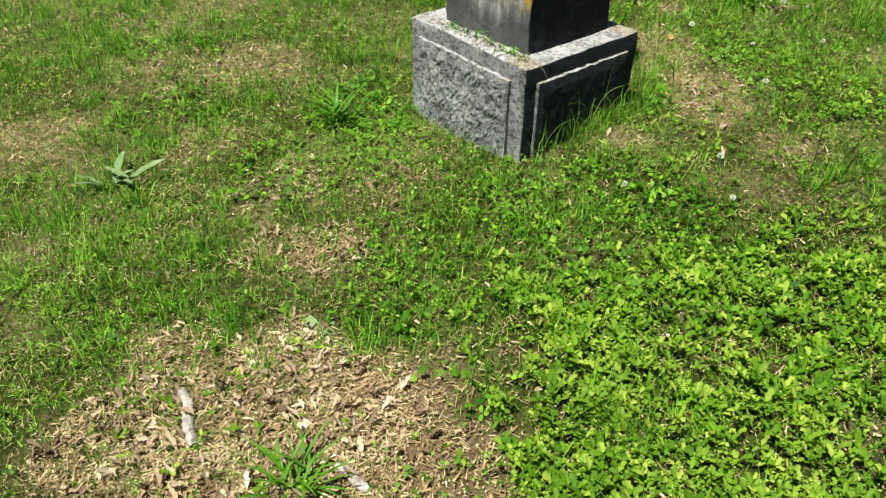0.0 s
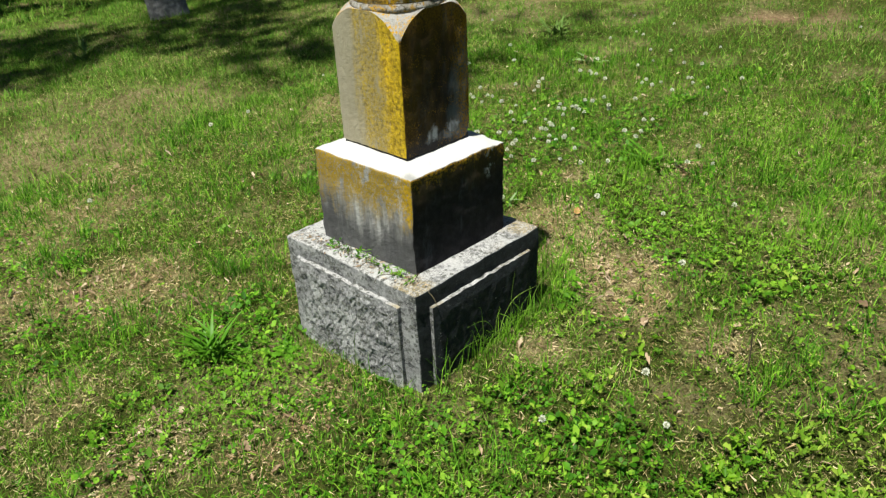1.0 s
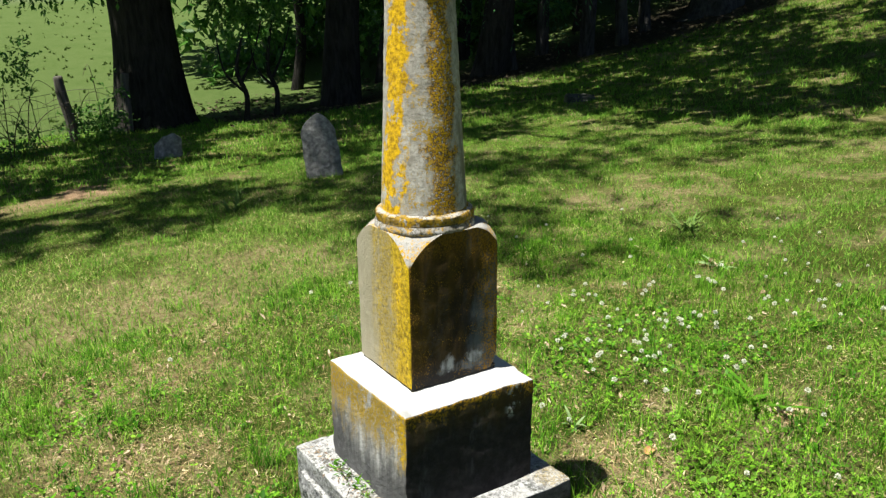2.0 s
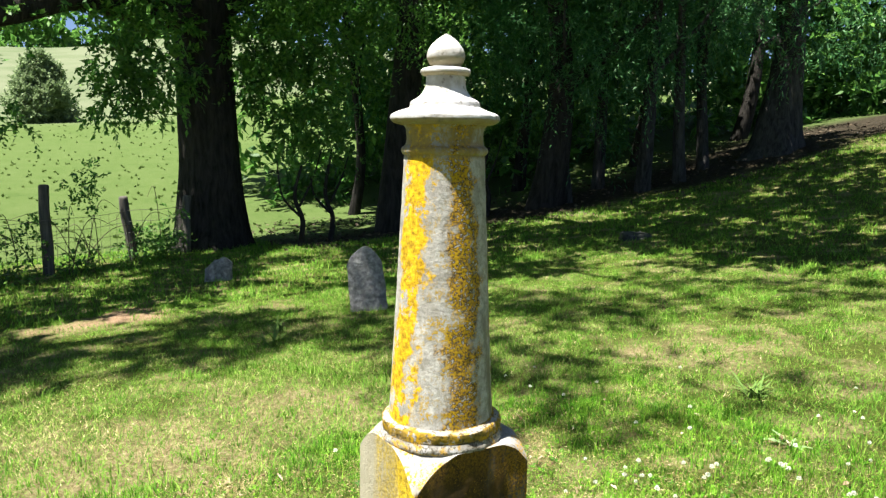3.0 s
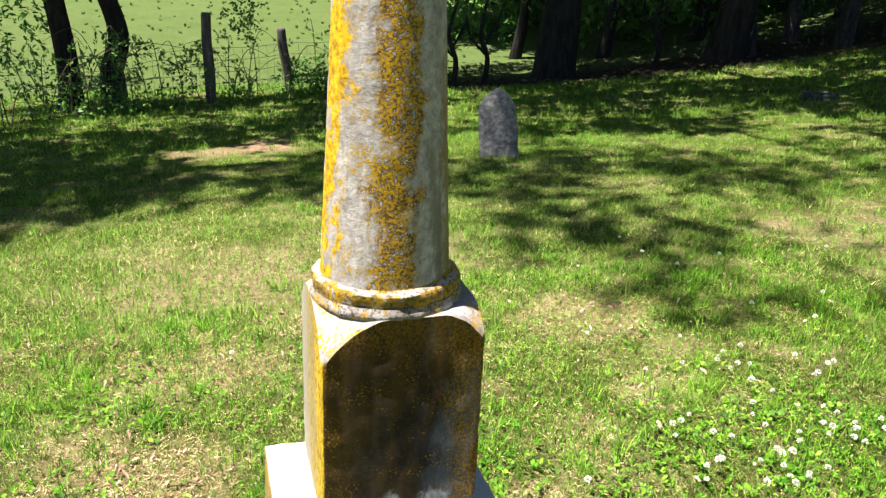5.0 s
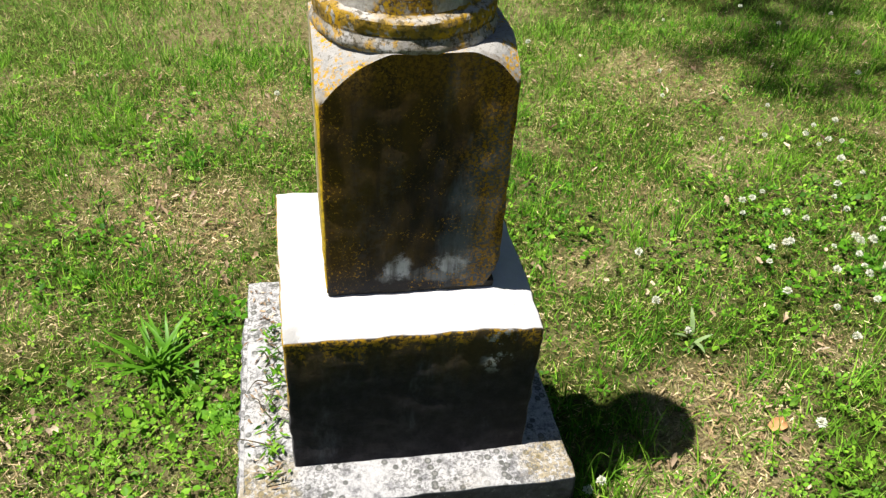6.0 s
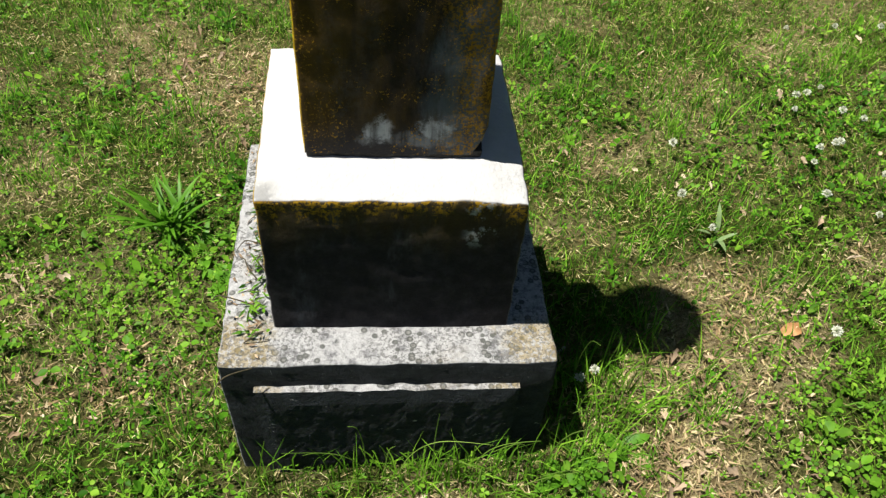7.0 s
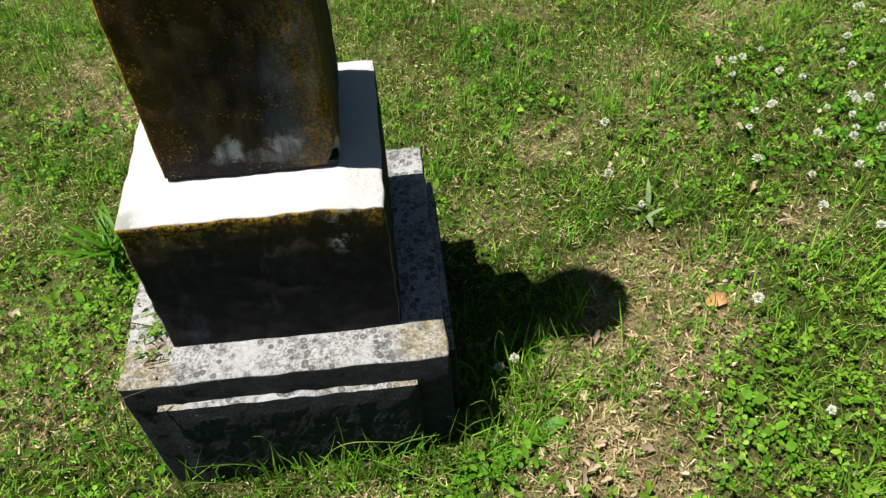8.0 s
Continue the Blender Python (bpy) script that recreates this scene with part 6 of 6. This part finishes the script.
for k, (tall, size) in enumerate(((0.045, 0.0100), (0.065, 0.0116), (0.085, 0.0108), (0.035, 0.0090))):
    stalk, head = clover_flower(tall, size, 40 + k)
    t = thing("clover_flower", "white clover flower head on a green stalk", "flower", "clover flowers in the turf", at=(50, -40 - k, 0))
    part("stalk", np_mesh("stalk", *stalk, STEM, True), t)
    part("head", np_mesh("head", *head, PETAL), t, "white globe of petals")
    kinds.append(t)
r8 = np.random.default_rng(131)
spots = [(0.37, -0.147), (0.93, -0.07), (0.75, 0.36), (0.79, 0.30), (0.41, -0.13), (0.62, -0.62), (0.05, -0.80), (-0.05, -0.90), (-0.22, -0.66), (-0.25, 1.88), (1.31, -0.27), (0.95, -0.35), (1.12, -0.55), (0.80, 0.62)]
while len(spots) < 130:
    k = len(spots)
    if k < 48:
        p = (1.68 + r8.normal() * 0.36, 0.58 + r8.normal() * 0.32)
    elif k < 68:
        p = (1.45 + r8.normal() * 0.20, 0.42 + r8.normal() * 0.22)
    elif k < 112:
        p = (2.2 + r8.normal() * 0.7, 0.7 + r8.normal() * 0.5)
    else:
        p = (r8.uniform(0.4, 3.8), r8.uniform(0.4, 3.2))
    if p[0] > 1.05 or p[1] > 1.2:
        spots.append(p)
for k, (x, y) in enumerate(spots):
    m = pose(x, y, level(x, y), r8.normal() * 9, r8.normal() * 9, r8.uniform(0, 360))
    if k < 4:
        kinds[k].matrix_basis = m
    else:
        copy_thing(kinds[k % 4], m)

# long seeding grass along the foot of the base
r9 = np.random.default_rng(141)
pieces = []
for k in range(34):
    if k < 20:
        x, y = r9.uniform(-0.26, 0.36), -0.30 - abs(r9.normal()) * 0.05
    elif k < 28:
        x, y = 0.32 + abs(r9.normal()) * 0.10, r9.uniform(-0.30, 0.0)
    else:
        x, y = -0.31 - abs(r9.normal()) * 0.03, r9.uniform(-0.28, 0.28)
    a, tall, out = r9.uniform(0, 2 * math.pi), r9.uniform(0.08, 0.22), r9.uniform(0.02, 0.16)
    g, sag = level(x, y), r9.uniform(0.9, 1.25)
    dx, dy = out * math.cos(a), -abs(out * math.sin(a)) * 0.5
    if x < -0.3:
        dx = -abs(dx)
    pieces.append(tube([(x, y, g - 0.01), (x + dx * 0.2, y + dy * 0.2, g + tall * 0.55), (x + dx * 0.6, y + dy * 0.6, g + tall * 0.9), (x + dx * 1.3, y + dy * 1.3, g + tall * sag)], [0.0012, 0.0011, 0.0009, 0.0004], 4, 0))
v, f = joined(*pieces)
tagged(new("seeding_grass", np_mesh("seeding_grass", v, f, FADED, True)), "long thin seeding grass stalks against the base", "grass", kind="stuff")
x, y = np.concatenate([r9.uniform(-0.27, 0.36, 190), 0.32 + np.abs(r9.normal(size=150)) * 0.12, -0.305 - np.abs(r9.normal(size=120)) * 0.03]), np.concatenate([-0.298 - np.abs(r9.normal(size=190)) * 0.04, r9.uniform(-0.32, 0.05, 150), r9.uniform(-0.3, 0.3, 120)])
n = len(x)
stuff("grass_fringe", blades(x, y, r9.uniform(0.05, 0.16, n) * np.where(x < -0.3, 0.6, 1.0), r9.uniform(0.002, 0.004, n), r9.uniform(0.0, 0.55, n), r9.uniform(0.1, 0.9, n)), GRASS, "uncut grass along the foot of the base", "grass")

# a creeping weed and crumbs of litter on the ledge of the base
ledge = 0.292
weed = thing("ledge_weed", "wiry weed with dark stems creeping on the stone ledge", "weed", at=(-0.235, -0.12, ledge))
r10 = np.random.default_rng(151)
for k in range(9):
    y0 = -0.13 + 0.045 * k + r10.normal() * 0.015
    sx, sy = r10.normal() * 0.03, r10.normal() * 0.05
    v, f = tube([(r10.normal() * 0.012, y0, 0.001), (sx * 0.6, y0 + sy * 0.5, 0.020), (sx, y0 + sy, 0.022), (sx - 0.012, y0 + sy * 1.5, 0.008)], [0.0013, 0.0012, 0.001, 0.0006], 5, 0)
    part("stem", np_mesh("stem", v, f, DRY_STEM, True), weed)
at = np.stack([r10.normal(size=170) * 0.012 + 0.012, r10.uniform(-0.10, 0.26, 170), np.abs(r10.normal(size=170)) * 0.012 + 0.002], 1)
w = r10.normal(size=(170, 3)) * np.array([1, 1, 0.5]) + np.array([0, 0, 0.3])
w /= np.linalg.norm(w, axis=1, keepdims=True)
v, f = leaves(at, w, r10.uniform(0.010, 0.026, 170), r10.uniform(0.003, 0.007, 170), r10)
part("foliage", np_mesh("foliage", v, f, TREFOIL), weed, "small green leaves")
at = np.stack([-0.236 + r10.normal(size=120) * 0.017, r10.uniform(-0.26, 0.25, 120), np.full(120, ledge + 0.004)], 1)
at[:, 2] += -0.023 * at[:, 0] + 0.018 * at[:, 1] - 0.001
w = r10.normal(size=(120, 3)) * np.array([1, 1, 0.12])
w /= np.linalg.norm(w, axis=1, keepdims=True)
v, f = leaves(at, w, r10.uniform(0.006, 0.022, 120), r10.uniform(0.002, 0.005, 120), r10)
stuff("ledge_litter", (v, f), LITTER, "dry crumbs and clippings on the stone ledge", "leaf litter")

# sticks and single leaves on the ground


def stick(x, y, length, rad, turn, label, seed):
    v, f = tube([(-length / 2, 0, 0), (-length * 0.2, 0.004, 0.002), (length * 0.2, -0.004, 0), (length / 2, 0.003, 0.001)], [rad * 0.85, rad, rad * 0.95, rad * 0.8], 12, 0.25, seed)
    k = 12
    n = len(v) // k
    ends = [np.arange(k).reshape(1, -1)[:, ::-1], (np.arange(k) + (n - 1) * k).reshape(1, -1)]
    t = thing("stick", label, "stick", "sticks on the ground", at=(0, 0, 0))
    part("bark", np_mesh("bark", v, f, STICK, True), t)
    for e in ends:
        c = v[e[0]].mean(0)
        part("broken_end", np_mesh("broken_end", np.concatenate([v[e[0]], [c]]), np.array([[i, (i + 1) % k, k] for i in range(k)]), DRY_STEM), t)
    t.matrix_basis = pose(x, y, level(x, y) + rad * 0.75, 0, 0, turn)


stick(-1.575, -0.545, 0.17, 0.0135, 72, "short bleached broken stick on dry litter", 2)
stick(-1.40, -0.92, 0.09, 0.011, 100, "stub of grey wood on dry litter", 4)
stick(0.35, -0.05, 0.06, 0.004, 20, "little dry twig in the grass", 6)
for x, y, s, turn, tilt, seed, mat, label in (
        (0.845, -0.045, 0.060, 15, 12, 1, RUSSET, "curled orange-brown dead leaf on the turf"),
        (-0.72, -0.06, 0.05, 80, 10, 2, LITTER, "pale dry fallen leaf on thin turf"),
        (0.36, -0.62, 0.045, 200, 8, 3, LITTER, "pale dry fallen leaf on bare ground")):
    me = bm_mesh("dead_leaf", leaf_blade(s, s * 0.5, 0.35, 0.9, 70 + seed, 0.12), mat)
    ob = new("dead_leaf", me)
    ob.matrix_world = pose(x, y, level(x, y) + 0.012, tilt, 0, turn)
    tagged(ob, label, "leaf")
v, f = tube([(0, 0, -0.02), (0.004, 0, 0.07), (-0.002, 0.003, 0.15)], [0.0022, 0.002, 0.0015], 6, 0.1)
ob = new("dry_stalk", np_mesh("dry_stalk", v, f, DRY_STEM, True))
ob.location = (0.27, -0.97, level(0.27, -0.97))
tagged(ob, "thin dark dry stalk standing in the turf", "stalk")
